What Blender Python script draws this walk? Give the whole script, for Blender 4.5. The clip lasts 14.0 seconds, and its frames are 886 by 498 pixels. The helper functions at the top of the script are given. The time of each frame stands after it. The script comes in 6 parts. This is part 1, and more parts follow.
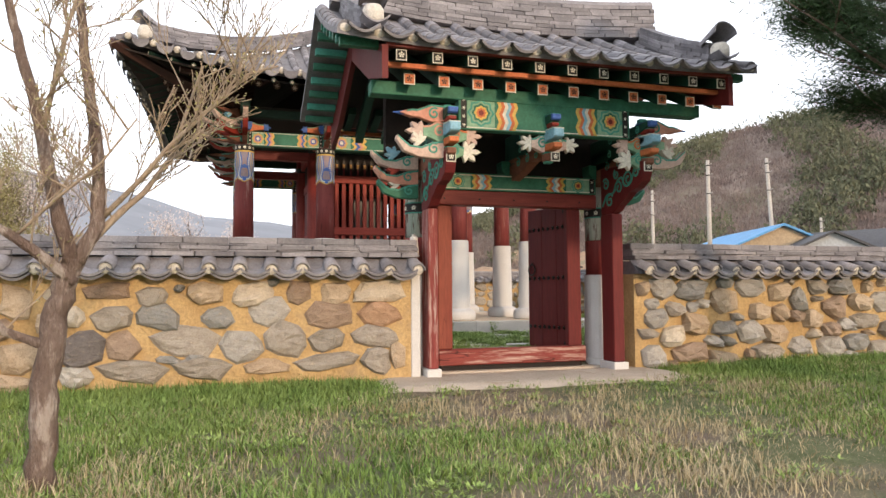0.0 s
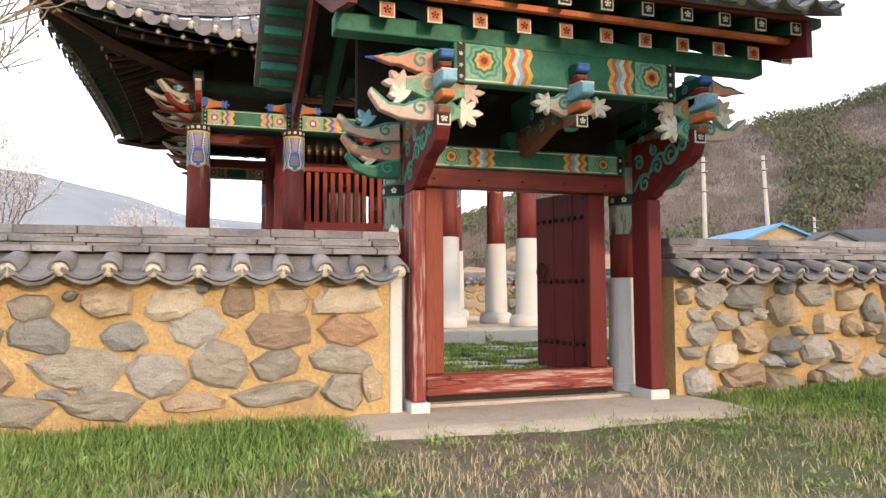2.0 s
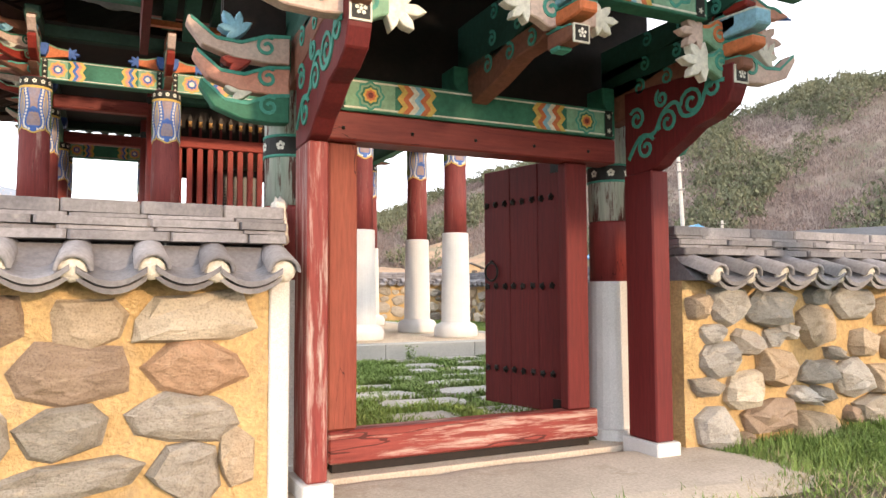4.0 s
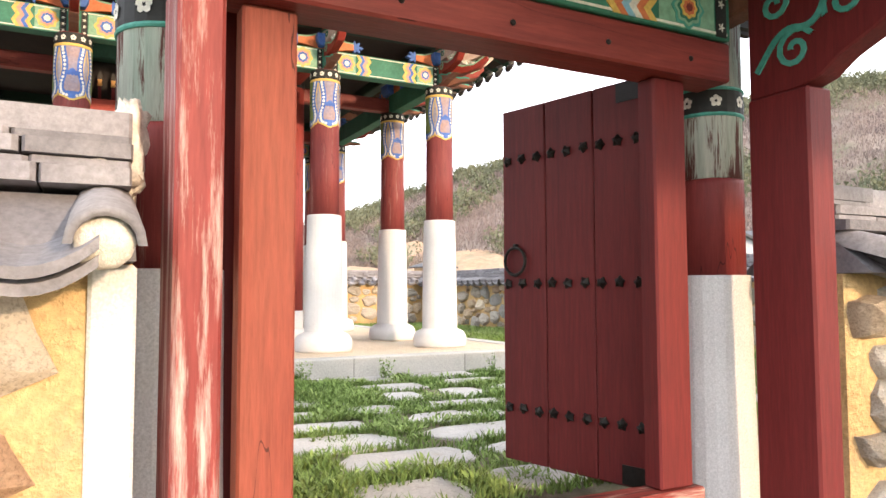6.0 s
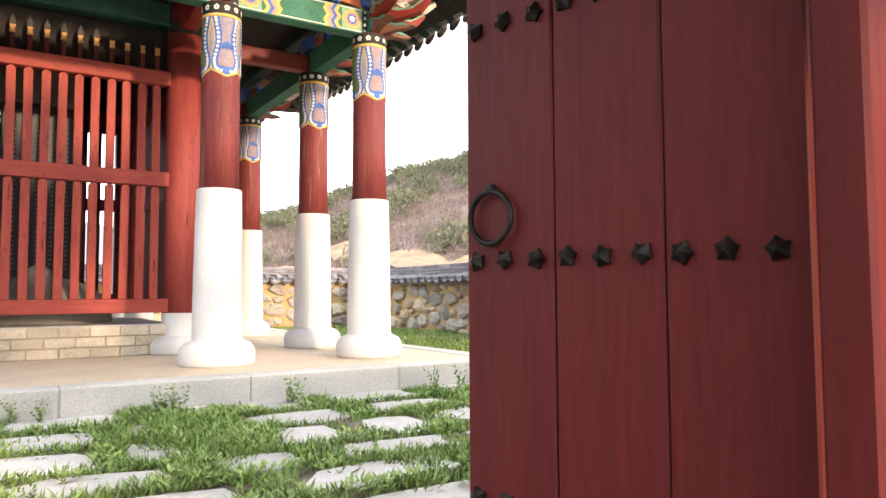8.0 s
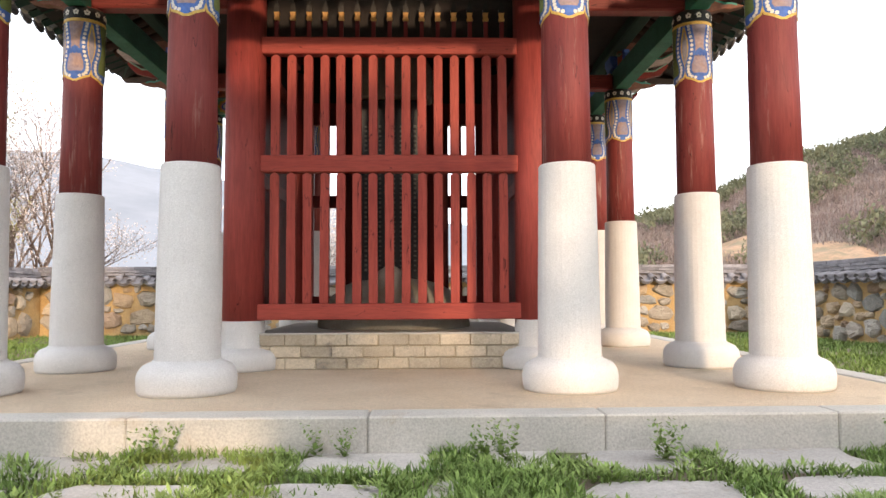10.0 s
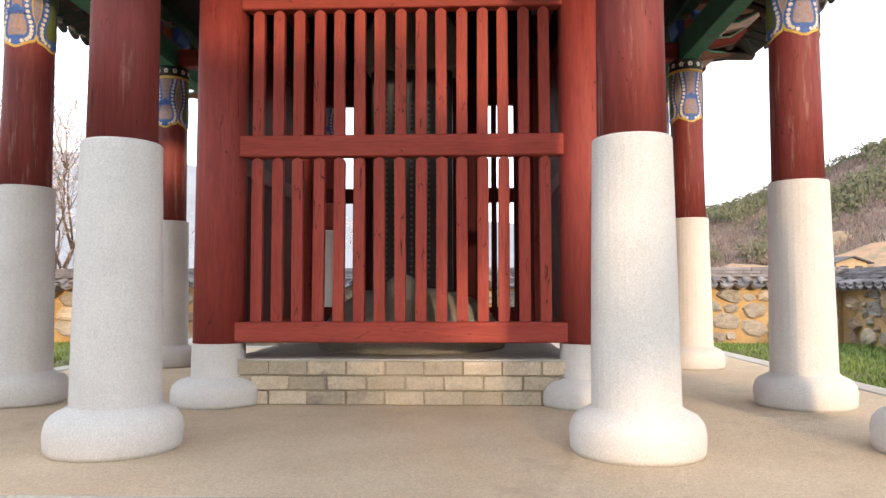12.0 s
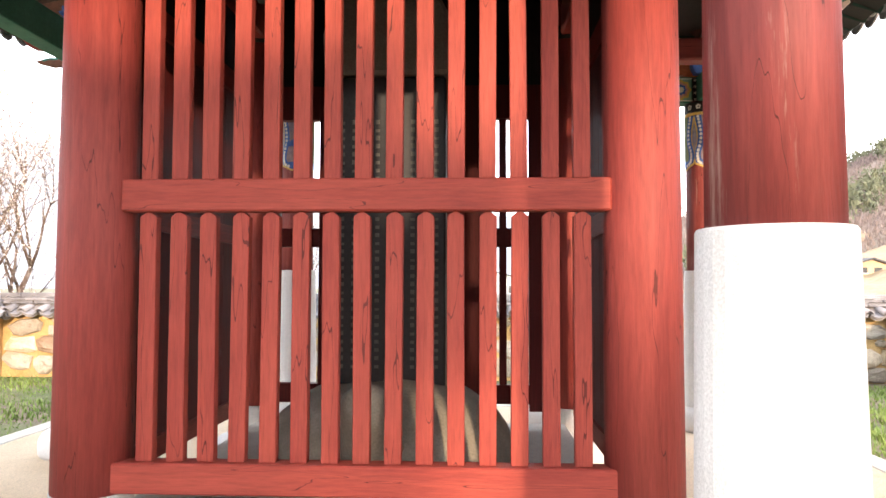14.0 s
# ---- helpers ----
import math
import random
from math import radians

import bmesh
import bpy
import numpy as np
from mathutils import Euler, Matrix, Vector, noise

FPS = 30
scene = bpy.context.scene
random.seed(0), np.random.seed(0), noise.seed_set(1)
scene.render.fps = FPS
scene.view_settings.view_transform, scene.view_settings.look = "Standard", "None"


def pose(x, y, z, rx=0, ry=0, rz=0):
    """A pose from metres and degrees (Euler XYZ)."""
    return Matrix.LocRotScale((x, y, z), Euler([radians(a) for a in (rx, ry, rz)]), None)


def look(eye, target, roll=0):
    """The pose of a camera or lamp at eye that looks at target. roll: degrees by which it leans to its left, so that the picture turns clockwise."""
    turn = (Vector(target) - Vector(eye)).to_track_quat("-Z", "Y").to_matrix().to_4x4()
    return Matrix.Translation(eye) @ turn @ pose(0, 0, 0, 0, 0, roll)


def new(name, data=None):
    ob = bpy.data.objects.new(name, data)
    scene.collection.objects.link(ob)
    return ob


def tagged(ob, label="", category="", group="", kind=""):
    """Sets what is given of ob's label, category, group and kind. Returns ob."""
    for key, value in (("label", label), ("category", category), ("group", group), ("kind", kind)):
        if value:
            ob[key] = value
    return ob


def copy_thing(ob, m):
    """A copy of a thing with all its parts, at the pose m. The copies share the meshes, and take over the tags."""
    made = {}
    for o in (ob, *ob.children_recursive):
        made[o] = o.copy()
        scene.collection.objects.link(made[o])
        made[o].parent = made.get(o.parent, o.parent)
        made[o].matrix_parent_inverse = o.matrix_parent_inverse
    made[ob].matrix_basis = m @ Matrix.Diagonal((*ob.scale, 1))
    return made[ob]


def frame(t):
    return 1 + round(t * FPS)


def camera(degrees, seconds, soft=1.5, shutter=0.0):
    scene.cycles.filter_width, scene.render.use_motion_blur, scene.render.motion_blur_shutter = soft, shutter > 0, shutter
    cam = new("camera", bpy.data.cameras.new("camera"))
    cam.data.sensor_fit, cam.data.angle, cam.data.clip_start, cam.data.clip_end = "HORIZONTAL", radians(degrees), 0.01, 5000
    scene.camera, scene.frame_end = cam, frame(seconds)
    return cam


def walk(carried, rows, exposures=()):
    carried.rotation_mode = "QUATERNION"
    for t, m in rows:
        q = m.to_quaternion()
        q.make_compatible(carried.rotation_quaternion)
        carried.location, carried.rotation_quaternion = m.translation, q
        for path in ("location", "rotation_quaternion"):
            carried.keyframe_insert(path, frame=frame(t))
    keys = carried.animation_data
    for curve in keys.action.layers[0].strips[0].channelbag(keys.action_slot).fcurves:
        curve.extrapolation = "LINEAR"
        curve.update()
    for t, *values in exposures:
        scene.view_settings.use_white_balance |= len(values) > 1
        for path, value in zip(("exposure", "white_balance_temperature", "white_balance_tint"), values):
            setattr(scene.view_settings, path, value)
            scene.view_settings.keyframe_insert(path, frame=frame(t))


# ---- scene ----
cam = camera(63.7, 14.0)
METRES, EYE, TILT, LEAN, TURN = 15.08, 1.3, 0.0, 0.0, -16.7
ROWS = [
    (0.0, 0.0, 0.0, 0.0, 0.02, 3.43, 0.39),
    (0.5, -0.0003, 0.0288, 0.0014, 0.07, 3.4, 0.38),
    (1.0, -0.0012, 0.0586, 0.0016, 0.12, 3.43, 0.36),
    (1.5, -0.0014, 0.102, 0.0035, -0.04, 3.46, 0.36),
    (2.0, -0.0028, 0.1447, 0.0052, -1.21, 3.44, 0.32),
    (2.5, -0.0033, 0.1901, 0.0076, -3.34, 3.43, 0.26),
    (3.0, -0.0023, 0.2328, 0.0092, -6.42, 3.42, 0.23),
    (5.5, 0.0067, 0.4271, 0.0101, -9.38, 3.43, 0.2),
    (6.0, 0.0112, 0.4652, 0.01, -10.64, 3.41, 0.18),
    (6.5, 0.0181, 0.5046, 0.0102, -12.25, 3.39, 0.24),
    (7.0, 0.0269, 0.5393, 0.0086, -13.94, 3.48, 0.14),
    (7.5, 0.0353, 0.5711, 0.0065, -15.51, 3.46, 0.23),
    (8.0, 0.0428, 0.6002, 0.0065, -15.62, 3.46, 0.26),
    (8.5, 0.0512, 0.6331, 0.007, -12.46, 3.29, 0.69),
    (9.0, 0.0582, 0.6684, 0.0066, 2.27, 3.54, 0.89),
    (11.5, 0.0512, 0.8181, 0.0149, 18.77, 3.53, 0.11),
    (12.0, 0.0454, 0.8441, 0.0191, 18.87, 3.45, 0.08),
    (12.5, 0.0391, 0.8743, 0.0344, 18.99, 3.38, 0.03),
    (13.0, 0.0311, 0.9042, 0.046, 19.16, 3.27, -0.12),
    (13.5, 0.0209, 0.9385, 0.0577, 19.13, 3.09, -0.16),
    (14.0, 0.0087, 0.9775, 0.0695, 19.35, 2.92, -0.13),
]
walk(cam, [(t, pose(0, 0, EYE, TILT, LEAN, TURN) @ pose(METRES * x, METRES * y, METRES * z, 90 + pitch, roll, yaw)) for t, x, y, z, yaw, pitch, roll in ROWS],
     exposures=[(0.0, 0.02), (1.5, 0.19), (3.0, 0.47), (5.5, 1.07), (6.5, 1.18), (8.0, 1.2), (8.6, 1.07), (9.0, 0.92), (11.5, 0.6), (12.5, 0.86), (14.0, 1.6)])

CX = 3.74          # the axis of gate and pavilion
YARD, SLAB, DECK, PLINTH = 0.38, 0.235, 0.62, 1.0

# ---- world and sun ----
SUN_EL, SUN_AZ = 12.0, 14.5      # low evening sun behind the walker, a little to the right
world = bpy.data.worlds.new("evening_sky")
scene.world = world
world.use_nodes = True
wn, wl = world.node_tree.nodes, world.node_tree.links
sky = wn.new("ShaderNodeTexSky")
sky.sky_type, sky.sun_disc = "NISHITA", False
sky.sun_elevation, sky.sun_rotation = radians(SUN_EL), radians(180 - SUN_AZ)
sky.air_density, sky.dust_density, sky.ozone_density = 1.0, 3.0, 1.0
haze = wn.new("ShaderNodeMix")
haze.data_type = "RGBA"
haze.inputs[0].default_value = 0.72
haze.inputs[7].default_value = (14.0, 14.2, 15.2, 1)
wl.new(sky.outputs[0], haze.inputs[6])
wl.new(haze.outputs[2], wn["Background"].inputs[0])
wn["Background"].inputs[1].default_value = 0.15
sun = new("sun", bpy.data.lights.new("sun", "SUN"))
sun.data.energy, sun.data.angle, sun.data.color = 2.2, radians(2.5), (1.0, 0.71, 0.46)
sun.matrix_world = look((0, 0, 30), (-math.sin(radians(SUN_AZ)), math.cos(radians(SUN_AZ)), 30 - math.tan(radians(SUN_EL))))


# ---- mesh helpers ----
def bm_box(x0, x1, y0, y1, z0, z1, bev=0.0, bm=None):
    b = bmesh.new()
    bmesh.ops.create_cube(b, size=1, matrix=Matrix.Translation(((x0 + x1) / 2, (y0 + y1) / 2, (z0 + z1) / 2)) @ Matrix.Diagonal((x1 - x0, y1 - y0, z1 - z0, 1)))
    if bev:
        bmesh.ops.bevel(b, geom=b.edges[:], offset=bev, segments=1, affect="EDGES")
    return joined(bm, b)


def joined(bm, b):
    if bm is None:
        return b
    tmp = bpy.data.meshes.new("tmp")
    b.to_mesh(tmp)
    b.free()
    bm.from_mesh(tmp)
    bpy.data.meshes.remove(tmp)
    return bm


def bm_prism(pts, a0, a1, axis="y", bev=0.0, bm=None):
    """A flat outline drawn out along an axis; pts are the two other coordinates in order."""
    b = bmesh.new()
    place = {"x": lambda p, a: (a, p[0], p[1]), "y": lambda p, a: (p[0], a, p[1]), "z": lambda p, a: (p[0], p[1], a)}[axis]
    lo = [b.verts.new(place(p, a0)) for p in pts]
    hi = [b.verts.new(place(p, a1)) for p in pts]
    n = len(pts)
    b.faces.new(lo), b.faces.new(hi[::-1])
    for i in range(n):
        b.faces.new((lo[i], hi[i], hi[(i + 1) % n], lo[(i + 1) % n]))
    bmesh.ops.recalc_face_normals(b, faces=b.faces[:])
    if bev:
        bmesh.ops.bevel(b, geom=b.edges[:], offset=bev, segments=1, affect="EDGES")
    return joined(bm, b)


def bm_lathe(profile, seg=28, bm=None, wob=0.0):
    b = bmesh.new()
    rings = []
    for r, z in profile:
        rings.append([b.verts.new((r * (1 + wob * noise.noise((3 * math.cos(i / seg * 6.283), 3 * math.sin(i / seg * 6.283), z * 2))) * math.cos(2 * math.pi * i / seg),
                                   r * math.sin(2 * math.pi * i / seg), z)) for i in range(seg)])
    for a, c in zip(rings, rings[1:]):
        for i in range(seg):
            b.faces.new((a[i], a[(i + 1) % seg], c[(i + 1) % seg], c[i]))
    b.faces.new(rings[0][::-1]), b.faces.new(rings[-1])
    return joined(bm, b)


def bm_tube(path, radii, seg=6, bm=None, cap=True):
    b = bmesh.new() if bm is None else bm
    path = [Vector(p) for p in path]
    rings, q, last = [], None, None
    for i, p in enumerate(path):
        d = (path[min(i + 1, len(path) - 1)] - path[max(i - 1, 0)]).normalized()
        q = d.to_track_quat("Z", "Y") if q is None else last.rotation_difference(d) @ q
        last = d
        r = radii[i] if hasattr(radii, "__len__") else radii
        rings.append([b.verts.new(p + q @ Vector((r * math.cos(6.28319 * k / seg), r * math.sin(6.28319 * k / seg), 0))) for k in range(seg)])
    for a, c in zip(rings, rings[1:]):
        for i in range(seg):
            b.faces.new((a[i], a[(i + 1) % seg], c[(i + 1) % seg], c[i]))
    if cap:
        b.faces.new(rings[0][::-1]), b.faces.new(rings[-1])
    return b


def mesh_of(name, bm, material, smooth=False):
    me = bpy.data.meshes.new(name)
    bm.to_mesh(me)
    bm.free()
    me.materials.append(material)
    if smooth:
        me.shade_smooth()
    return me


def part(name, bm, material, parent, label="", smooth=False, loc=None):
    ob = new(name, mesh_of(name, bm, material, smooth) if isinstance(bm, bmesh.types.BMesh) else bm)
    ob.parent = parent
    if loc is not None:
        ob.matrix_basis = loc if isinstance(loc, Matrix) else Matrix.Translation(loc)
    return tagged(ob, label)


def thing(name, at, label, category, group="", kind=""):
    ob = new(name)
    ob.empty_display_size = 0.1
    ob.location = at
    return tagged(ob, label, category, group, kind)


def solid(name, bm, material, label, category="", kind="structure", smooth=False):
    return tagged(new(name, mesh_of(name, bm, material, smooth)), label, category, "", kind)


def cloud(name, verts, faces, material, label, category="", kind="stuff", parent=None):
    me = bpy.data.meshes.new(name)
    me.from_pydata(verts, [], faces)
    me.materials.append(material)
    ob = new(name, me)
    ob.parent = parent
    return tagged(ob, label, category, "", kind)


# ---- materials ----
def shader(name):
    m = bpy.data.materials.new(name)
    m.use_nodes = True
    t = m.node_tree
    return m, t.nodes, t.links, t.nodes["Principled BSDF"]


def mixer(nodes, links, fac, a, b, mode="MIX"):
    n = nodes.new("ShaderNodeMix")
    n.data_type, n.blend_type = "RGBA", mode
    for slot, v in ((0, fac), (6, a), (7, b)):
        if isinstance(v, (int, float)):
            n.inputs[slot].default_value = v
        elif isinstance(v, tuple):
            n.inputs[slot].default_value = (*v, 1)
        else:
            links.new(v, n.inputs[slot])
    return n.outputs[2]


def ramp(nodes, links, value, lo, hi):
    n = nodes.new("ShaderNodeMapRange")
    n.inputs[1].default_value, n.inputs[2].default_value = lo, hi
    links.new(value, n.inputs[0])
    return n.outputs[0]


def coords(nodes, links, stretch=(1, 1, 1), local=False):
    g = nodes.new("ShaderNodeTexCoord").outputs["Object"] if local else nodes.new("ShaderNodeNewGeometry").outputs["Position"]
    m = nodes.new("ShaderNodeMapping")
    m.inputs[3].default_value = stretch
    links.new(g, m.inputs[0])
    return m.outputs[0]


def fractal(nodes, links, vec, scale, detail=5, rough=0.6):
    n = nodes.new("ShaderNodeTexNoise")
    n.inputs["Scale"].default_value, n.inputs["Detail"].default_value, n.inputs["Roughness"].default_value = scale, detail, rough
    links.new(vec, n.inputs["Vector"])
    return n.outputs[0]


def plain(name, c1, c2, scale=3.0, fine=40.0, rough=0.7, bump=0.2, stretch=(1, 1, 1), wear=None, wear_at=(0.62, 0.7), metal=0.0, vary=0.0, island=0.0, wear_scale=6.0, dist=0.01, spec=0.28, crack=0.0):
    """Two-scale surface: broad stains from c1 to c2, fine grain in colour and relief, flaked wear, and a change from piece to piece."""
    m, nodes, links, bsdf = shader(name)
    vec = coords(nodes, links, stretch)
    big, small = fractal(nodes, links, vec, scale), fractal(nodes, links, vec, fine, 4, 0.7)
    col = mixer(nodes, links, ramp(nodes, links, big, 0.3, 0.7), c1, c2)
    g = nodes.new("ShaderNodeMapRange")
    g.inputs[1].default_value, g.inputs[2].default_value, g.inputs[3].default_value, g.inputs[4].default_value = 0.25, 0.75, 0.72, 1.22
    links.new(small, g.inputs[0])
    comb = nodes.new("ShaderNodeCombineColor")
    for k in range(3):
        links.new(g.outputs[0], comb.inputs[k])
    col = mixer(nodes, links, 1.0, col, comb.outputs[0], "MULTIPLY")
    if vary or island:
        rnd = nodes.new("ShaderNodeObjectInfo").outputs["Random"] if vary else nodes.new("ShaderNodeNewGeometry").outputs["Random Per Island"]
        hsv = nodes.new("ShaderNodeHueSaturation")
        amount = vary or island
        v = nodes.new("ShaderNodeMapRange")
        v.inputs[3].default_value, v.inputs[4].default_value = 1 - amount, 1 + amount
        links.new(rnd, v.inputs[0])
        links.new(v.outputs[0], hsv.inputs["Value"])
        links.new(col, hsv.inputs["Color"])
        col = hsv.outputs[0]
    if wear is not None:
        flake = fractal(nodes, links, vec, wear_scale, 8, 0.72)
        col = mixer(nodes, links, ramp(nodes, links, flake, *wear_at), col, wear)
    if crack:
        line = nodes.new("ShaderNodeMath")
        line.operation = "COMPARE"
        line.inputs[1].default_value, line.inputs[2].default_value = 0.5, crack
        links.new(fractal(nodes, links, vec, 0.9, 3, 0.5), line.inputs[0])
        col = mixer(nodes, links, line.outputs[0], col, mixer(nodes, links, 1.0, col, (0.35, 0.32, 0.32), "MULTIPLY"))
    links.new(col, bsdf.inputs["Base Color"])
    bsdf.inputs["Roughness"].default_value, bsdf.inputs["Metallic"].default_value = rough, metal
    bsdf.inputs["Specular IOR Level"].default_value = spec
    if bump:
        bp = nodes.new("ShaderNodeBump")
        bp.inputs["Strength"].default_value, bp.inputs["Distance"].default_value = bump, dist
        links.new(small, bp.inputs["Height"])
        links.new(bp.outputs[0], bsdf.inputs["Normal"])
    return m


UPRIGHT, ALONG_X, ALONG_Y = (6, 6, 0.5), (0.5, 6, 6), (6, 0.5, 6)
RED_V = plain("red_paint_upright", (0.155, 0.022, 0.021), (0.235, 0.045, 0.040), 1.0, 9, 0.6, 0.35, UPRIGHT, (0.36, 0.22, 0.18), (0.63, 0.72), wear_scale=3.0, crack=0.0015)
RED_PILLAR = plain("weathered_red_pillar", (0.135, 0.022, 0.022), (0.225, 0.050, 0.044), 0.8, 7, 0.6, 0.4, UPRIGHT, (0.33, 0.20, 0.17), (0.57, 0.70), wear_scale=1.8, crack=0.0012)
RED_H = plain("red_paint_level", (0.155, 0.024, 0.021), (0.235, 0.045, 0.036), 1.2, 9, 0.55, 0.25, ALONG_X, (0.40, 0.26, 0.22), (0.66, 0.74), wear_scale=3.0, crack=0.002)
RED_Y = plain("red_paint_depth", (0.19, 0.020, 0.014), (0.28, 0.036, 0.022), 1.2, 9, 0.55, 0.25, ALONG_Y)
RED_FENCE = plain("red_fence_paint", (0.25, 0.036, 0.028), (0.36, 0.066, 0.045), 0.9, 10, 0.6, 0.3, UPRIGHT, (0.16, 0.030, 0.025), (0.74, 0.90), wear_scale=3.0, crack=0.002)
RED_RAIL = plain("red_rail_paint", (0.25, 0.036, 0.028), (0.36, 0.066, 0.045), 0.9, 10, 0.6, 0.3, ALONG_X, (0.16, 0.030, 0.025), (0.74, 0.90), wear_scale=3.0, crack=0.0015)
THRESHOLD = plain("scuffed_threshold_paint", (0.165, 0.026, 0.022), (0.25, 0.05, 0.04), 1.2, 9, 0.6, 0.35, ALONG_X, (0.46, 0.32, 0.27), (0.52, 0.62), wear_scale=1.8, crack=0.006)
RED_WORN = plain("worn_red_post", (0.17, 0.024, 0.022), (0.24, 0.05, 0.042), 1.0, 8, 0.6, 0.4, UPRIGHT, (0.46, 0.34, 0.30), (0.50, 0.66), wear_scale=3.4)
RED_TAN = plain("worn_tan_red_wood", (0.20, 0.040, 0.026), (0.27, 0.075, 0.048), 0.8, 9, 0.65, 0.35, UPRIGHT, (0.34, 0.18, 0.12), (0.60, 0.72), wear_scale=2.0, crack=0.002)
RED_INNER = plain("red_inner_pillar", (0.20, 0.030, 0.026), (0.29, 0.056, 0.045), 0.8, 8, 0.6, 0.35, UPRIGHT, (0.13, 0.035, 0.03), (0.64, 0.76), wear_scale=2.4, crack=0.002)
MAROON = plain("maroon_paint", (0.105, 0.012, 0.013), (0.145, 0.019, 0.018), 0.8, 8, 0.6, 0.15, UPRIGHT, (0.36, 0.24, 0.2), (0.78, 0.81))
# near-black base colour holds the shade under roofs and in gaps
SHADE_BLACK = plain("shade_black_wood", (0.012, 0.010, 0.009), (0.028, 0.018, 0.015), 2, 20, 0.7, 0.2)
GREEN = plain("green_paint", (0.022, 0.12, 0.075), (0.05, 0.20, 0.13), 2.5, 25, 0.6, 0.2, wear=(0.25, 0.33, 0.26), wear_at=(0.66, 0.8))
PALE_GREEN = plain("pale_green_paint", (0.17, 0.34, 0.22), (0.26, 0.42, 0.29), 2.5, 25, 0.65, 0.2)
DARK_GREEN = plain("dark_green_paint", (0.012, 0.05, 0.036), (0.025, 0.085, 0.06), 2.5, 25, 0.6, 0.2)
TEAL = plain("teal_paint", (0.05, 0.26, 0.20), (0.09, 0.33, 0.26), 4, 30, 0.6, 0.15)
ORANGE = plain("orange_paint", (0.50, 0.13, 0.05), (0.62, 0.20, 0.08), 4, 30, 0.6, 0.15)
YELLOW = plain("yellow_paint", (0.58, 0.38, 0.08), (0.66, 0.46, 0.14), 4, 30, 0.6, 0.1)
BLUE = plain("blue_paint", (0.045, 0.11, 0.38), (0.08, 0.17, 0.46), 4, 30, 0.6, 0.1)
SKYBLUE = plain("sky_blue_paint", (0.20, 0.42, 0.55), (0.28, 0.5, 0.62), 4, 30, 0.6, 0.1)
PINK = plain("pink_paint", (0.55, 0.24, 0.17), (0.62, 0.33, 0.25), 4, 30, 0.6, 0.1)
CREAM = plain("cream_paint", (0.62, 0.60, 0.50), (0.74, 0.72, 0.64), 4, 30, 0.65, 0.1)
BLACK = plain("black_paint", (0.012, 0.013, 0.012), (0.03, 0.03, 0.028), 4, 30, 0.6, 0.1)
PALE_WOOD = plain("faded_painted_wood", (0.26, 0.36, 0.29), (0.52, 0.51, 0.45), 1.2, 8, 0.75, 0.4, UPRIGHT, (0.10, 0.035, 0.03), (0.50, 0.55), wear_scale=2.5)
IRON = plain("black_iron", (0.015, 0.014, 0.013), (0.035, 0.032, 0.03), 6, 60, 0.45, 0.3, metal=0.6)
GRANITE = plain("white_granite", (0.54, 0.535, 0.525), (0.64, 0.635, 0.62), 1.6, 110, 0.75, 0.35, wear=(0.42, 0.36, 0.27), wear_at=(0.7, 0.95), wear_scale=2.0, dist=0.004)
CONCRETE = plain("pale_concrete", (0.42, 0.40, 0.36), (0.54, 0.52, 0.47), 1.2, 60, 0.85, 0.3, wear=(0.34, 0.25, 0.15), wear_at=(0.55, 0.8), wear_scale=1.5)
SAND = plain("packed_sandy_earth", (0.68, 0.54, 0.38), (0.78, 0.65, 0.49), 0.9, 70, 0.95, 1.0, wear=(0.52, 0.42, 0.29), wear_at=(0.56, 0.74), wear_scale=1.1, dist=0.03)
MUD = plain("ochre_mud_mortar", (0.47, 0.31, 0.14), (0.60, 0.43, 0.215), 2.2, 30, 0.95, 0.9, wear=(0.40, 0.29, 0.17), wear_at=(0.54, 0.72), wear_scale=2.5, dist=0.03)
SLATE = plain("paving_stone", (0.40, 0.375, 0.35), (0.52, 0.49, 0.455), 2.0, 50, 0.9, 0.5, wear=(0.34, 0.28, 0.2), wear_at=(0.58, 0.8), vary=0.15)
TILE = plain("grey_roof_tile", (0.15, 0.145, 0.16), (0.27, 0.26, 0.27), 3.0, 40, 0.7, 0.4, wear=(0.42, 0.40, 0.36), wear_at=(0.62, 0.85), vary=0.3, wear_scale=4)
TILE_ROW = plain("grey_tile_row", (0.15, 0.145, 0.16), (0.27, 0.26, 0.27), 3.0, 40, 0.7, 0.4, wear=(0.42, 0.40, 0.36), wear_at=(0.62, 0.85), island=0.3, wear_scale=4)
PLASTER = plain("lime_plaster", (0.56, 0.53, 0.47), (0.72, 0.68, 0.60), 3, 40, 0.9, 0.6, wear=(0.36, 0.33, 0.30), wear_at=(0.56, 0.75), dist=0.02)
BRICK = plain("weathered_brick", (0.42, 0.36, 0.27), (0.55, 0.48, 0.37), 4, 50, 0.9, 0.5, wear=(0.15, 0.14, 0.14), wear_at=(0.56, 0.70), vary=0.22, wear_scale=3)
GROUT = plain("brick_mortar", (0.42, 0.36, 0.26), (0.50, 0.44, 0.33), 4, 50, 0.95, 0.4)
STELE = plain("black_stele_stone", (0.022, 0.022, 0.026), (0.04, 0.04, 0.045), 2, 40, 0.35, 0.1)
TURTLE = plain("weathered_granite", (0.25, 0.235, 0.2), (0.36, 0.34, 0.29), 3, 60, 0.9, 0.5)
BROWN = plain("brown_painted_wood", (0.17, 0.07, 0.045), (0.25, 0.11, 0.07), 3, 25, 0.65, 0.2)
